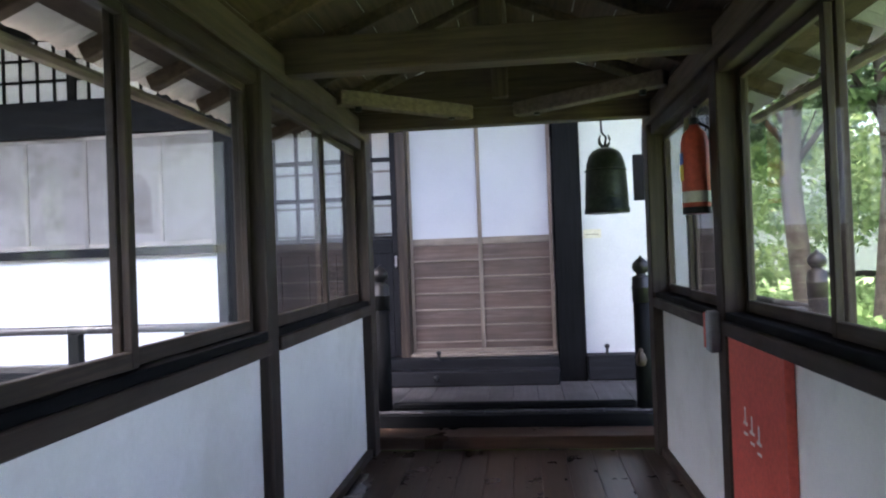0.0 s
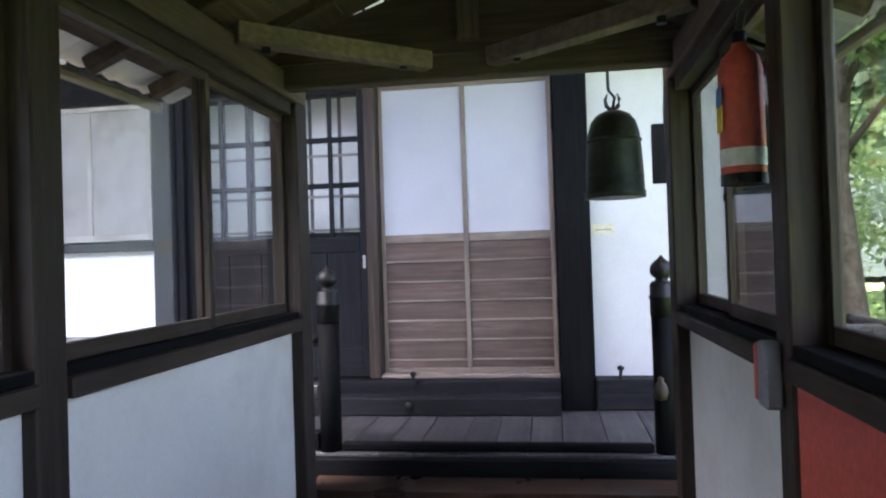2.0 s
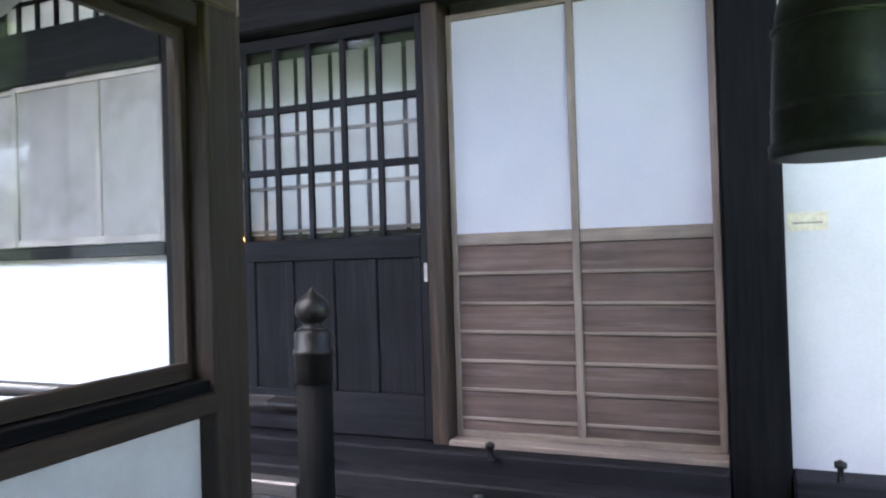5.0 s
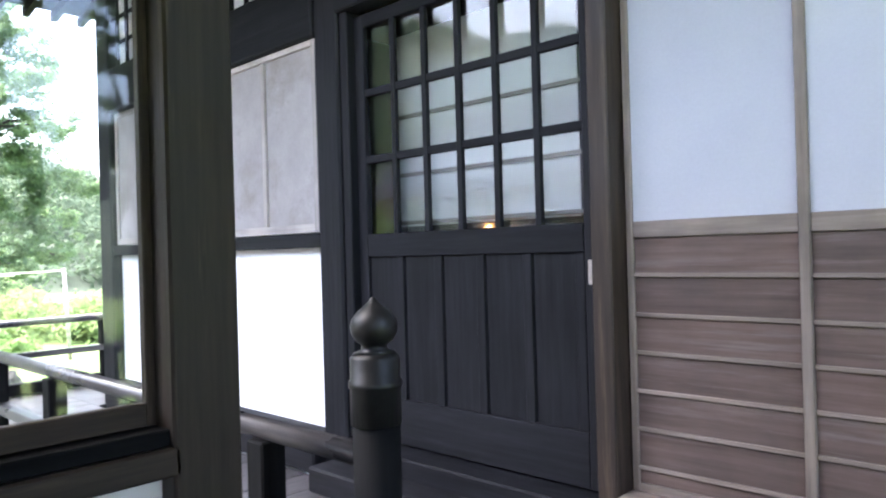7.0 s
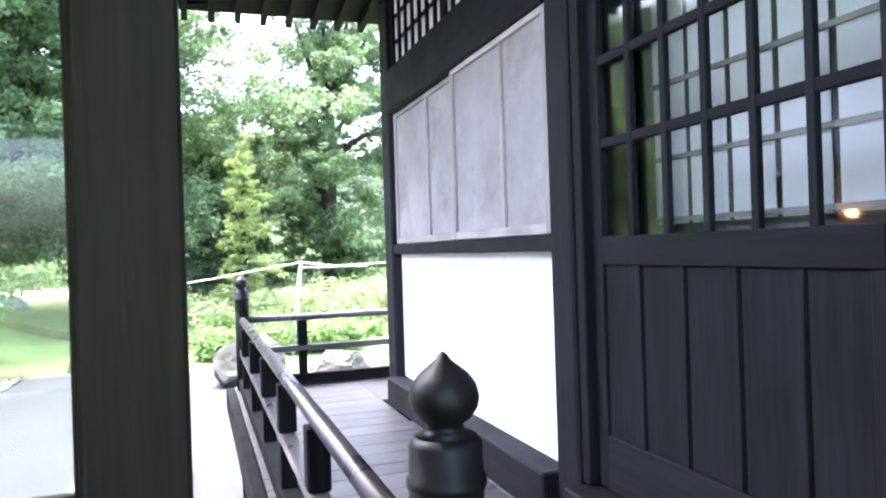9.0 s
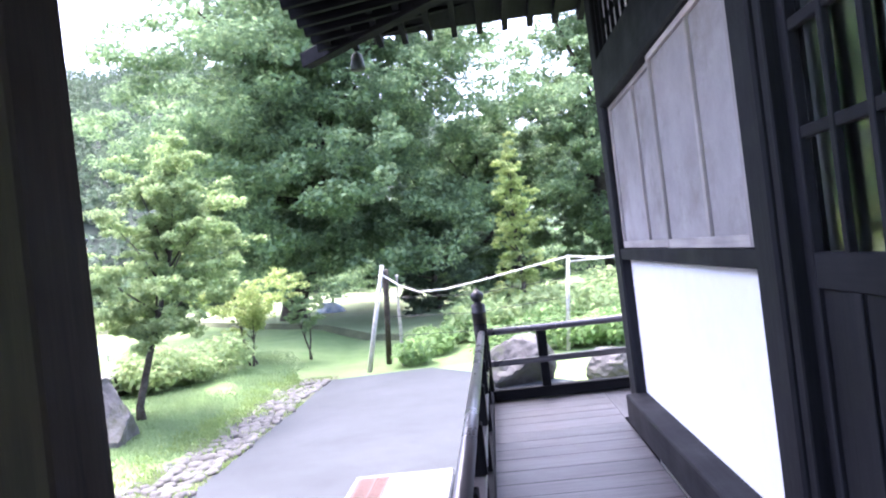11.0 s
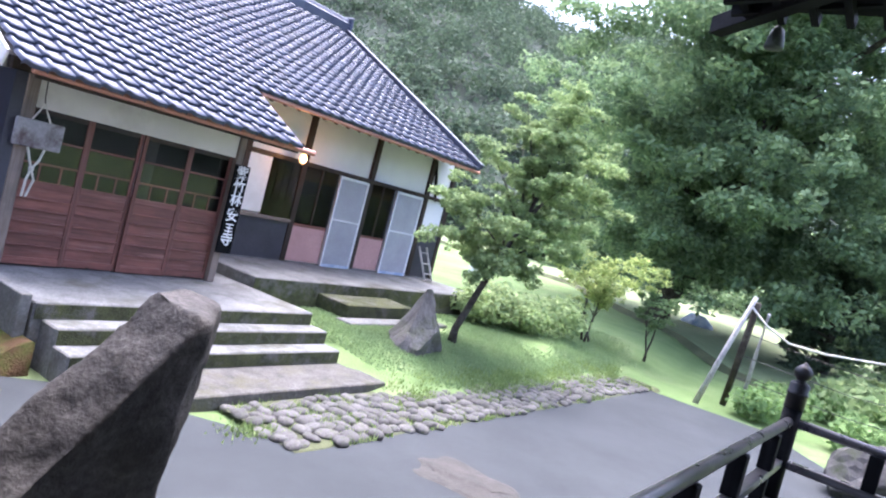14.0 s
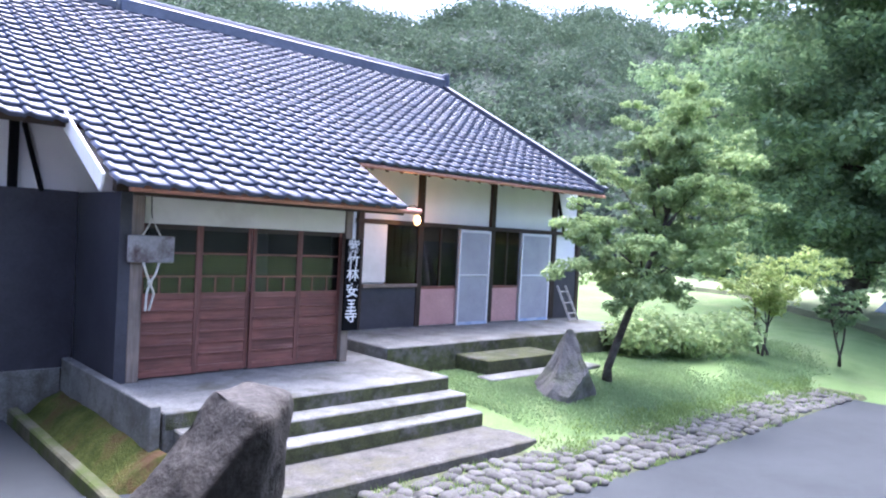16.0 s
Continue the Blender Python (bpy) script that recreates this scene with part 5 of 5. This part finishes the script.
def tree(at, height, spread, leaf, size, count, seed, label, trunk_r=0.1, lean=(0, 0), clumps=26, crown_low=0.3, cat="tree", name="tree", shape="round", puff=1.0, stems=1):
    """Tapered trunk, limbs that reach into the crown, and boughs of small leaf sprays along them."""
    def taper(u):
        if shape == "cone":
            return max(0.1, 1.05 * (1 - u) ** 0.85)
        if shape == "flat":
            return 0.35 + 0.65 * min(1.0, u * 1.6)
        return max(0.22, math.sin(math.pi * (0.2 + 0.74 * u)) ** 0.8)

    r = random.Random(seed)
    x, y, z = at
    t = thing(name, at, label, cat)
    top = Vector((x + lean[0], y + lean[1], z + height * 0.62))
    for k in range(stems):
        foot = Vector((x + (k - (stems - 1) / 2) * 0.12, y + r.uniform(-0.08, 0.08) * (stems > 1), z))
        tip = top + Vector((r.uniform(-1, 1), r.uniform(-1, 1), 0)) * spread * 0.35 * (stems > 1)
        pts = [foot - Vector((0, 0, 0.1)), foot + Vector((0, 0, 0.04 * height)), foot.lerp(tip, 0.35) + Vector((r.uniform(-0.1, 0.1), r.uniform(-0.1, 0.1), 0)) * height * 0.2, foot.lerp(tip, 0.7), tip]
        part("trunk", tube(pts, [trunk_r * 1.7, trunk_r * 1.15, trunk_r, trunk_r * 0.7, trunk_r * 0.3], 10), BARK, t, "", True)
    cs, rd = [], []
    low_z, high_z = z + height * crown_low, z + height
    n_limb = max(6, clumps // 5)
    for i in range(n_limb):
        u = (i + r.random()) / n_limb
        a = i * 2.4 + r.uniform(-0.5, 0.5)
        reach = spread * taper(u) * r.uniform(0.45, 1.12)
        zz = low_z + (high_z - low_z) * (0.02 + 0.96 * u) - 0.05 * height * (reach / spread) * (1 - u)
        axis = pts[2].lerp(pts[4], min(1.0, max(0.0, u * 0.95)))
        ax, ay = x + lean[0] * min(1, 0.4 + u), y + lean[1] * min(1, 0.4 + u)
        c = Vector((ax + reach * math.cos(a), ay + reach * math.sin(a), zz))
        o = Vector((axis.x, axis.y, min(axis.z, zz)))
        m = o.lerp(c, 0.55) + Vector((0, 0, 0.05 * height * (1 - u)))
        if i % max(1, n_limb // 14) == 0:
            part("limb", tube([o, m, c], [trunk_r * 0.42, trunk_r * 0.22, trunk_r * 0.05], 7), BARK, t, "", True)
        for j in range(6):
            f = 0.25 + 0.85 * ((j + r.random()) / 6) ** 0.8
            q = o.lerp(m, f * 2) if f < 0.5 else m.lerp(c, f * 2 - 1)
            sway = spread * 0.1
            q = q + Vector((r.gauss(0, sway), r.gauss(0, sway), r.gauss(0, sway * 0.5)))
            bough = spread * puff * r.uniform(0.09, 0.19)
            for _ in range(5):
                cs.append((q.x + r.gauss(0, bough * 0.6), q.y + r.gauss(0, bough * 0.6), q.z + r.gauss(0, bough * 0.26)))
                rd.append(bough * r.uniform(0.3, 0.62))
    cl = leaf_cloud("crown", cs, rd, count, size, leaf, seed, 0.55)
    put_under(cl, t)
    return t


tree((-11.9, -0.05, -0.5), 4.7, 1.3, LEAF_MID, 0.036, 52000, 21, "small leafy maple with a leaning trunk on the lawn", 0.055, (-0.75, 0.55), 150, 0.27, puff=1.25)
tree((-17.6, -0.1, -0.6), 2.4, 1.5, LEAF_YEL, 0.04, 9000, 22, "low yellowing shrub tree on thin stems", 0.026, (0, 0), 60, 0.55, shape="flat", stems=3)
tree((-18.8, 1.0, -0.6), 1.9, 0.75, LEAF_BIG, 0.04, 3200, 33, "low grey-green shrub tree on thin stems", 0.022, (0, 0), 40, 0.45, shape="flat", stems=2)
tree((-28.0, -1.9, -0.5), 16.5, 7.4, LEAF_BIG, 0.1, 230000, 23, "great spreading broadleaf tree behind the lawn", 0.42, (0.3, 2.3), 480, 0.12)
tree((-30.0, 3.6, -0.7), 4.6, 2.5, LEAF_DARK, 0.08, 24000, 24, "dark round evergreen bush tree", 0.15, (0, 0), 110, 0.06)
tree((-22.3, 6.8, -0.7), 5.7, 1.2, LEAF_YEL, 0.05, 14000, 25, "slim yellow-green conifer in the garden", 0.07, (0, 0), 140, 0.12, shape="cone")
tree((-33.0, 11.5, -0.6), 15.5, 5.0, LEAF_BIG, 0.1, 80000, 26, "tall broadleaf tree at the garden edge", 0.4, (0, 0), 260, 0.05)
tree((-36.0, 6.0, -0.6), 9.0, 4.6, LEAF_BIG, 0.1, 80000, 27, "tall broadleaf tree behind the garden", 0.4, (0, 0), 260, 0.05)
tree((-44.0, -13.0, -0.6), 5.5, 3.6, LEAF_BIG, 0.12, 36000, 28, "broadleaf tree at the foot of the hill", 0.3, (0, 0), 160, 0.05)
# conifers on the other side of the corridor
for i, (x, y, h) in enumerate(((4.6, 13.5, 15), (5.6, 13.0, 16), (7.4, 12.2, 15), (9.0, 15.5, 17), (6.2, 18.0, 18), (11.5, 11.0, 16), (10.5, 19.0, 18), (13.5, 14.0, 17), (4.4, 19.5, 17))):
    tree((x, y, -0.9), h, 2.3, LEAF_DARK if i % 3 else LEAF_BIG, 0.14, 8000, 40 + i, "tall cedar with a straight bare trunk", 0.17, (0, 0), 90, 0.3, shape="cone")


def undergrowth(name, x0, x1, y0, y1, n, h, leaf, size, count, seed, label):
    r = random.Random(seed)
    cs = [(r.uniform(x0, x1), r.uniform(y0, y1), 0) for _ in range(n)]
    cs = [(x, y, ground_z(x, y) + h * r.uniform(0.3, 0.75)) for x, y, _ in cs]
    ob = leaf_cloud(name, cs, [h * r.uniform(0.5, 0.95) for _ in cs], count, size, leaf, seed)
    tagged(ob, label, "plants", "", "stuff")


undergrowth("low_plants", -20.5, -17.2, 3.2, 9.8, 34, 0.62, LEAF_LOW, 0.075, 15000, 51, "bright green leafy plants round the fence")
undergrowth("low_plants", -26, -20, 5.0, 14.0, 40, 1.1, LEAF_MID, 0.12, 10000, 52, "green shrubs behind the fence")
undergrowth("low_plants", -17.2, -14.2, -1.6, -0.4, 9, 0.75, LEAF_MID, 0.07, 5000, 53, "green shrub beside the terrace end")
undergrowth("low_plants", 4.2, 16, 12.0, 24, 110, 0.9, LEAF_LOW, 0.12, 24000, 54, "light green undergrowth below the cedars")
undergrowth("low_plants", -50, -43, -26, 18, 70, 2.8, LEAF_BIG, 0.13, 32000, 55, "shrubs along the far garden edge")


def hillside():
    """A long wooded ridge round the far side of the yard, with tree crowns standing on it."""
    ox, oy = -2.0, 6.0

    def crest(deg):
        k = 1 / (1 + math.exp((96 - deg) / 7.0))
        return 15 + 24.5 * k + 1.6 * math.sin(deg * 0.25) + 1.2 * math.sin(deg * 0.61 + 1)

    def hz(deg, r):
        s = min(1.0, max(0.0, (r - 48) / 74.0))
        return -1.0 + crest(deg) * (s ** 0.85) - max(0.0, r - 128) * 0.25

    def spot(deg, r):
        a = radians(deg)
        return ox - r * math.sin(a), oy + r * math.cos(a)
    vs, fs = [], []
    degs = [-75 + 2.5 * i for i in range(115)]
    rads = [46 + 6 * i for i in range(18)]
    for d in degs:
        for q in rads:
            x, y = spot(d, q)
            vs.append((x, y, hz(d, q) + 1.5 * noise.noise(Vector((x * 0.05, y * 0.05, 0)))))
    n = len(rads)
    for j in range(len(degs) - 1):
        for i in range(n - 1):
            fs.append((j * n + i, (j + 1) * n + i, (j + 1) * n + i + 1, j * n + i + 1))
    ob = fast_mesh("hill", vs, fs, blotched("hill_ground", (0.016, 0.026, 0.016), (0.032, 0.047, 0.029), 0.2, 1.0, 2.0), True)
    tagged(ob, "steep wooded hill behind the houses", "hill", "", "structure")
    r = random.Random(77)
    cs, rd = [], []
    for _ in range(5600):
        d = r.uniform(62, 172) if r.random() < 0.72 else r.uniform(-60, 208)
        q = math.sqrt(r.uniform(48 ** 2, 132 ** 2))
        x, y = spot(d, q)
        w = r.uniform(0.9, 2.6)
        cs.append((x, y, hz(d, q) + w * 0.35))
        rd.append(w)
    ob = leaf_cloud("hill_trees", cs, rd, 430000, 0.27, LEAF_HILL, 78, 0.9)
    tagged(ob, "dense green tree crowns covering the hill", "woods", "", "stuff")


hillside()


def wood_edge():
    """Sunlit undergrowth climbing the bank behind the cedars."""
    r = random.Random(91)
    for leaf, z0, z1, n, count, size, label in ((LEAF_MID, -0.6, 4.5, 90, 26000, 0.15, "light green bank of undergrowth behind the cedars"), (LEAF_BIG, 4.0, 15.0, 90, 34000, 0.2, "leafy wood edge behind the cedars")):
        cs, rd = [], []
        for _ in range(n):
            y = r.uniform(21, 30)
            cs.append((r.uniform(1, 32), y, r.uniform(z0, z1)))
            rd.append(r.uniform(0.9, 2.0))
        tagged(leaf_cloud("wood_edge", cs, rd, count, size, leaf, 92 + n + int(z1)), label, "woods", "", "stuff")


wood_edge()


# ---- small things of the yard ----
def lettering(text, size, m, mat, parent, name="character"):
    """Characters of the built-in font as a thin mesh."""
    c = bpy.data.curves.new("lettering", "FONT")
    c.body, c.size, c.align_x, c.align_y, c.extrude = text, size, "CENTER", "CENTER", 0.002
    c.offset = 0.003
    o = new("lettering", c)
    me = bpy.data.meshes.new_from_object(o.evaluated_get(bpy.context.evaluated_depsgraph_get()))
    bpy.data.objects.remove(o)
    bm = bmesh.new()
    bm.from_mesh(me)
    bpy.data.meshes.remove(me)
    bmesh.ops.transform(bm, matrix=m, verts=bm.verts)
    return part(name, bm, mat, parent)


def name_board():
    x, y = -8.27, -1.93
    b = thing("name_board", (x, y, 0.2), "tall black wooden name board with white brushed characters", "sign")
    part("board", box(x - 0.13, x + 0.13, y - 0.035, y, 0.2, 1.5, 0.006), black_wood("z"), b)
    part("hanger", box(x - 0.02, x + 0.02, y - 0.065, y - 0.036, 1.3, 1.36), IRON, b)
    zs = (1.38, 1.18, 0.99, 0.76, 0.4)
    for ch, z in zip("紫竹林安寺", zs):
        lettering(ch, 0.21, pose(x, y + 0.003, z, 90, 0, 180), INK, b)
    for dz, w in ((0.05, 0.13), (0.0, 0.1), (-0.05, 0.14)):
        part("stroke", box(x - w / 2, x + w / 2, y + 0.001, y + 0.004, 0.58 + dz - 0.009, 0.58 + dz + 0.009), INK, b)
    part("stroke", box(x - 0.01, x + 0.01, y + 0.0045, y + 0.0065, 0.52, 0.64), INK, b)


name_board()


def sounding_plaque():
    x, y = -5.42, -1.9
    p = thing("hanging_plaque", (x, y, 1.13), "weathered wooden striking board hung on rope beside the entrance", "plaque")
    part("board", box(x - 0.26, x + 0.26, y - 0.03, y + 0.03, 1.13, 1.44, 0.012), blotched("bleached_board", (0.26, 0.25, 0.24), (0.38, 0.36, 0.35), 4, 0.85, 30, 0.3, third=(0.09, 0.06, 0.055), tscale=3.0), p)
    for s in (-1, 1):
        part("cord", tube([(x + s * 0.1, y, 1.44), (x + s * 0.04, y, 1.55), (x, y, 1.64)], 0.009, 6), ROPE, p)
        part("tail", tube([(x + s * 0.09, y + 0.02, 1.13), (x + s * 0.05, y + 0.03, 1.0), (x + 0.01, y + 0.03, 0.9), (x - s * 0.04, y + 0.03, 0.78), (x + 0.03 - s * 0.02, y + 0.03, 0.58)], 0.013, 6), ROPE, p, "pale knotted rope")
    part("knot", lathe([(0.0, -0.03), (0.03, -0.015), (0.03, 0.015), (0, 0.03)], (x + 0.01, y + 0.03, 0.9), 10), ROPE, p, "", True)
    part("hook", tube([(x, y, 1.63), (x, y - 0.03, 1.7), (x, y - 0.06, 1.95)], 0.007, 6), IRON, p)


sounding_plaque()
lamp = thing("eave_lamp", (-10.5, -3.2, 1.75), "small lit lamp with a warm glow under the eave", "lamp")
part("bulb", lathe([(0.0, 0.0), (0.05, 0.03), (0.07, 0.1), (0.05, 0.17), (0.02, 0.2)], (-10.5, -3.2, 1.76), 16), LAMP, lamp, "warm glowing glass globe", True)
glow = new("eave_lamp_light", bpy.data.lights.new("eave_lamp_light", "POINT"))
glow.data.energy, glow.data.color, glow.data.shadow_soft_size = 3.5, (1.0, 0.45, 0.12), 0.06
glow.location = (-10.5, -3.09, 1.86)
part("cap", lathe([(0.075, 0.0), (0.05, 0.04), (0.015, 0.06), (0.01, 0.14)], (-10.5, -3.2, 1.96), 16), IRON, lamp, "", True)
part("arm", tube([(-10.5, -3.2, 2.08), (-10.5, -3.3, 2.12), (-10.5, -3.5, 2.1)], 0.01, 6), IRON, lamp)

ladder = thing("folding_stool", (-15.0, -3.2, -0.08), "small pale folding step stool leaning on the black wall", "stool")
for dx in (-0.14, 0.14):
    part("leg", beam((-15.05 + dx, -3.1, -0.07), (-14.93 + dx, -3.4, 0.66), 0.03, 0.045), POLE, ladder)
for f in (0.2, 0.5, 0.82):
    part("rung", beam((-15.19 + 0.12 * f, -3.1 - 0.3 * f, -0.07 + 0.73 * f), (-14.91 + 0.12 * f, -3.1 - 0.3 * f, -0.07 + 0.73 * f), 0.06, 0.02), POLE, ladder)


def drying_frame():
    d = thing("rope_fence", (-17.1, 4.5, -0.88), "leaning whitewashed poles joined by a slack white rope", "fence")
    part("pole", tube([(-17.0, 2.86, -0.95), (-17.0, 3.1, 0.1), (-17.0, 3.45, 1.52)], [0.06, 0.055, 0.045], 8), POLE, d, "", True)
    part("pole", tube([(-17.6, 3.6, -0.95), (-17.4, 3.66, 0.4), (-17.0, 3.76, 1.25)], [0.045, 0.04, 0.035], 8), POLE, d, "", True)
    part("pole", tube([(-17.9, 3.2, -0.95), (-17.05, 3.5, 1.4)], 0.07, 8), BARK, d, "", True)
    part("post", tube([(-17.0, 7.5, -0.95), (-17.0, 7.62, 0.2), (-17.0, 7.75, 1.26)], [0.05, 0.045, 0.04], 8), POLE, d, "", True)
    part("post", tube([(-17.6, 10.6, -0.95), (-17.6, 10.5, 1.2)], 0.045, 8), POLE, d, "", True)
    part("rope", tube([(-17.0, 3.42, 1.3), (-17.0, 3.8, 1.0), (-17.0, 4.25, 0.8), (-17.0, 4.9, 0.8), (-17.0, 5.8, 0.92), (-17.0, 6.8, 1.08), (-17.0, 7.74, 1.22)], 0.022, 6), ROPE, d, "slack white rope", True)
    part("rope", tube([(-17.0, 7.74, 1.22), (-17.2, 8.6, 1.1), (-17.6, 10.5, 1.15)], 0.022, 6), ROPE, d, "slack white rope", True)
    part("cross_pole", tube([(-17.0, 7.7, 1.1), (-17.3, 9.4, 1.08)], 0.03, 6), POLE, d)
    for k in range(3):
        part("wire", tube([(-17.02, 3.5, 0.75 - 0.45 * k), (-17.02, 5.5, 0.6 - 0.42 * k), (-17.02, 7.7, 0.75 - 0.45 * k)], 0.006, 4), IRON, d)


drying_frame()

drain = thing("drain_pit", (-7.9, 4.6, -0.88), "concrete drain pit with a rusty brown grating", "drain")
part("curb", box(-8.42, -7.35, 4.2, 4.255, -0.9, -0.79, 0.008), CONCRETE, drain)
part("curb", box(-8.42, -8.33, 4.256, 5.3, -0.9, -0.79, 0.008), CONCRETE, drain)
part("cover", box(-8.329, -7.35, 4.6, 5.3, -0.9, -0.785, 0.008), blotched("pale_cover", (0.2, 0.195, 0.19), (0.28, 0.275, 0.27), 4, 0.9), drain, "pale concrete cover")
part("pit", box(-8.329, -7.35, 4.256, 4.599, -0.9, -0.84), PAINTED_DIM, drain)
for i in range(22):
    x = -8.31 + i * 0.044
    part("grate_bar", box(x, x + 0.028, 4.258, 4.597, -0.83, -0.785), RUST, drain)
for y in (4.27, 4.43, 4.575):
    part("grate_cross", box(-8.32, -7.36, y, y + 0.018, -0.838, -0.7835), RUST, drain)

tarp = rock("tarpaulin_mound", (-29.8, -0.95, -0.2), (0.45, 0.8, 0.42), "low mound under a blue tarpaulin beyond the lawn", 15, BLUE, (0, 0, 0), 0.2, 3)


def far_field():
    """The pale mown field past the lawn, on a low bank of dark earth."""
    edge = [(-21.5, 4.2), (-23.2, 2.0), (-24.6, 0.2), (-26.2, -1.7), (-29.4, -4.8), (-33.0, -7.9), (-34.5, -14.0), (-36.0, -22.0)]
    bm = bmesh.new()
    rows = []
    for x, y in edge:
        zg = ground_z(x, y)
        rows.append([bm.verts.new((x + 0.25, y, zg - 0.06)), bm.verts.new((x, y, zg + 0.16))])
    for p, q in zip(rows, rows[1:]):
        bm.faces.new((p[0], q[0], q[1], p[1]))
    bank = tagged(link_mesh("field_bank", bm, EARTH, None, "", False), "low dark earth bank at the edge of the field", "bank", "", "structure")
    bm = bmesh.new()
    near = [bm.verts.new((x, y, ground_z(x, y) + 0.16)) for x, y in edge]
    far = [bm.verts.new((-48.0, y * 1.25, ground_z(-48.0, y) + 0.2)) for x, y in edge]
    for i in range(len(edge) - 1):
        bm.faces.new((near[i], near[i + 1], far[i + 1], far[i]))
    bmesh.ops.recalc_face_normals(bm, faces=bm.faces[:])
    structure("field", bm, blotched("mown_field", (0.13, 0.17, 0.07), (0.2, 0.24, 0.11), 0.5, 1.0, 20, 0.6, 0.02), "pale mown grass field beyond the lawn", "field")
    return bank


far_field()
sb = thing("garden_sign", (-22.0, -6.2, -0.5), "small white sign board on a stake in the lawn", "sign")
part("stake", box(-22.02, -21.98, -6.22, -6.18, -0.6, -0.2), POLE, sb)
part("board", box(-21.98, -21.96, -6.5, -5.9, -0.26, 0.04, 0.004), INK, sb)
wb = thing("wind_bell", (-7.85, 4.85, 3.6), "small dark bronze wind bell under the eave corner", "bell")
part("bell", lathe([(0.075, 0.0), (0.08, 0.01), (0.07, 0.08), (0.05, 0.16), (0.02, 0.19), (0.0, 0.195)], (-7.85, 4.85, 3.62), 16), BRONZE, wb, "", True)
part("hook", tube([(-7.85, 4.85, 3.8), (-7.85, 4.85, 3.92)], 0.01, 6), IRON, wb)

for x, z in ((-1.06, 0.40), (0.42, 0.43)):
    pg = thing("iron_peg", (x, 6.88, z - 0.04), "small black iron peg on the hall sill", "peg", "sill pegs")
    part("shank", tube([(x, 6.905, z - 0.05), (x, 6.865, z - 0.05), (x, 6.86, z + 0.02)], 0.014, 8), IRON, pg)
    part("head", lathe([(0.0, 0.0), (0.024, 0.008), (0.024, 0.028), (0.0, 0.04)], (x, 6.86, z), 10), IRON, pg, "", True)
st = thing("iron_stud", (-1.07, 6.71, 0.2), "round black iron stud on the door step", "stud")
part("stud", lathe([(0.0, -0.03), (0.022, -0.02), (0.03, 0.0), (0.022, 0.02), (0.0, 0.03)], (-1.07, 6.712, 0.215), 12), IRON, st, "", True)
kn = thing("carved_knob", (0.5, 5.745, 0.5), "worn brown carved wooden knob on the newel post", "knob")
part("knob", lathe([(0.0, -0.06), (0.03, -0.05), (0.042, -0.01), (0.03, 0.03), (0.014, 0.045), (0.02, 0.06), (0.0, 0.075)], (0.53, 5.745, 0.5), 14), brown_wood("z"), kn, "", True)
for x, s in ((LX, -1), (RX, 1)):
    ec = thing("beam_end", (x + s * 0.045, 5.39, HEAD + 0.02), "brown end of the corridor plate beam", "beam end", "beam ends")
    part("face", box(min(x - s * 0.028, x + s * 0.118), max(x - s * 0.028, x + s * 0.118), 5.382, 5.39, HEAD + 0.022, HEAD + 0.148, 0.002), pale_wood("x"), ec)


# ---- grass and weeds ----
def blades(name, spots, height, label, seed, mat, width=0.012):
    """Upright bent blades at (x, y) spots."""
    g = np.random.default_rng(seed)
    n = len(spots)
    base = np.array([(x, y, ground_z(x, y) - 0.005) for x, y in spots])
    a = g.random(n) * 2 * np.pi
    side = np.stack([np.cos(a), np.sin(a), np.zeros(n)], 1)
    h = (height * (0.5 + g.random(n)))[:, None]
    bend = g.normal(size=(n, 3)) * np.array([0.35, 0.35, 0])
    tip = base + np.array([0, 0, 1]) * h + bend * h
    w = width * (0.7 + 0.6 * g.random(n))[:, None]
    v = np.stack([base - side * w, base + side * w, tip], 1).reshape(-1, 3)
    ob = fast_mesh(name, v, np.arange(n * 3).reshape(-1, 3), mat)
    return tagged(ob, label, "grass", "", "stuff")


rg = random.Random(61)
spots = []
while len(spots) < 60000:
    x, y = rg.uniform(-21, -8.95), rg.uniform(-2.5, 2.1)
    if (x > -9.2 and y < 0.9) or (y < -1.75 and x > -15.6) or noise.noise(Vector((x * 0.5, y * 0.5, 3))) * 1.6 + 0.35 < rg.random() - 0.3 * (x > -14):
        continue
    if y > 1.15 + 0.3 * noise.noise(Vector((x, 0, 7))) or x < -20 + rg.random() * 3:
        continue
    spots.append((x, y))
BLADE = leaf_mat("grass_blade", (0.19, 0.28, 0.13), (0.27, 0.36, 0.185), 0.4)
blades("lawn_grass", spots, 0.032, "short green lawn grass", 62, BLADE)
spots = []
for _ in range(90):
    cx, cy = rg.uniform(-16.6, -6.2), rg.choice((rg.uniform(0.9, 1.4), rg.uniform(1.3, 2.15)))
    for _ in range(90):
        spots.append((rg.gauss(cx, 0.16), min(2.17, rg.gauss(cy, 0.09))))
weeds = blades("border_weeds", spots, 0.045, "weeds growing between the border stones", 63, leaf_mat("weed_blade", (0.16, 0.24, 0.08), (0.26, 0.34, 0.13), 0.4))
weeds.location.z += 0.035
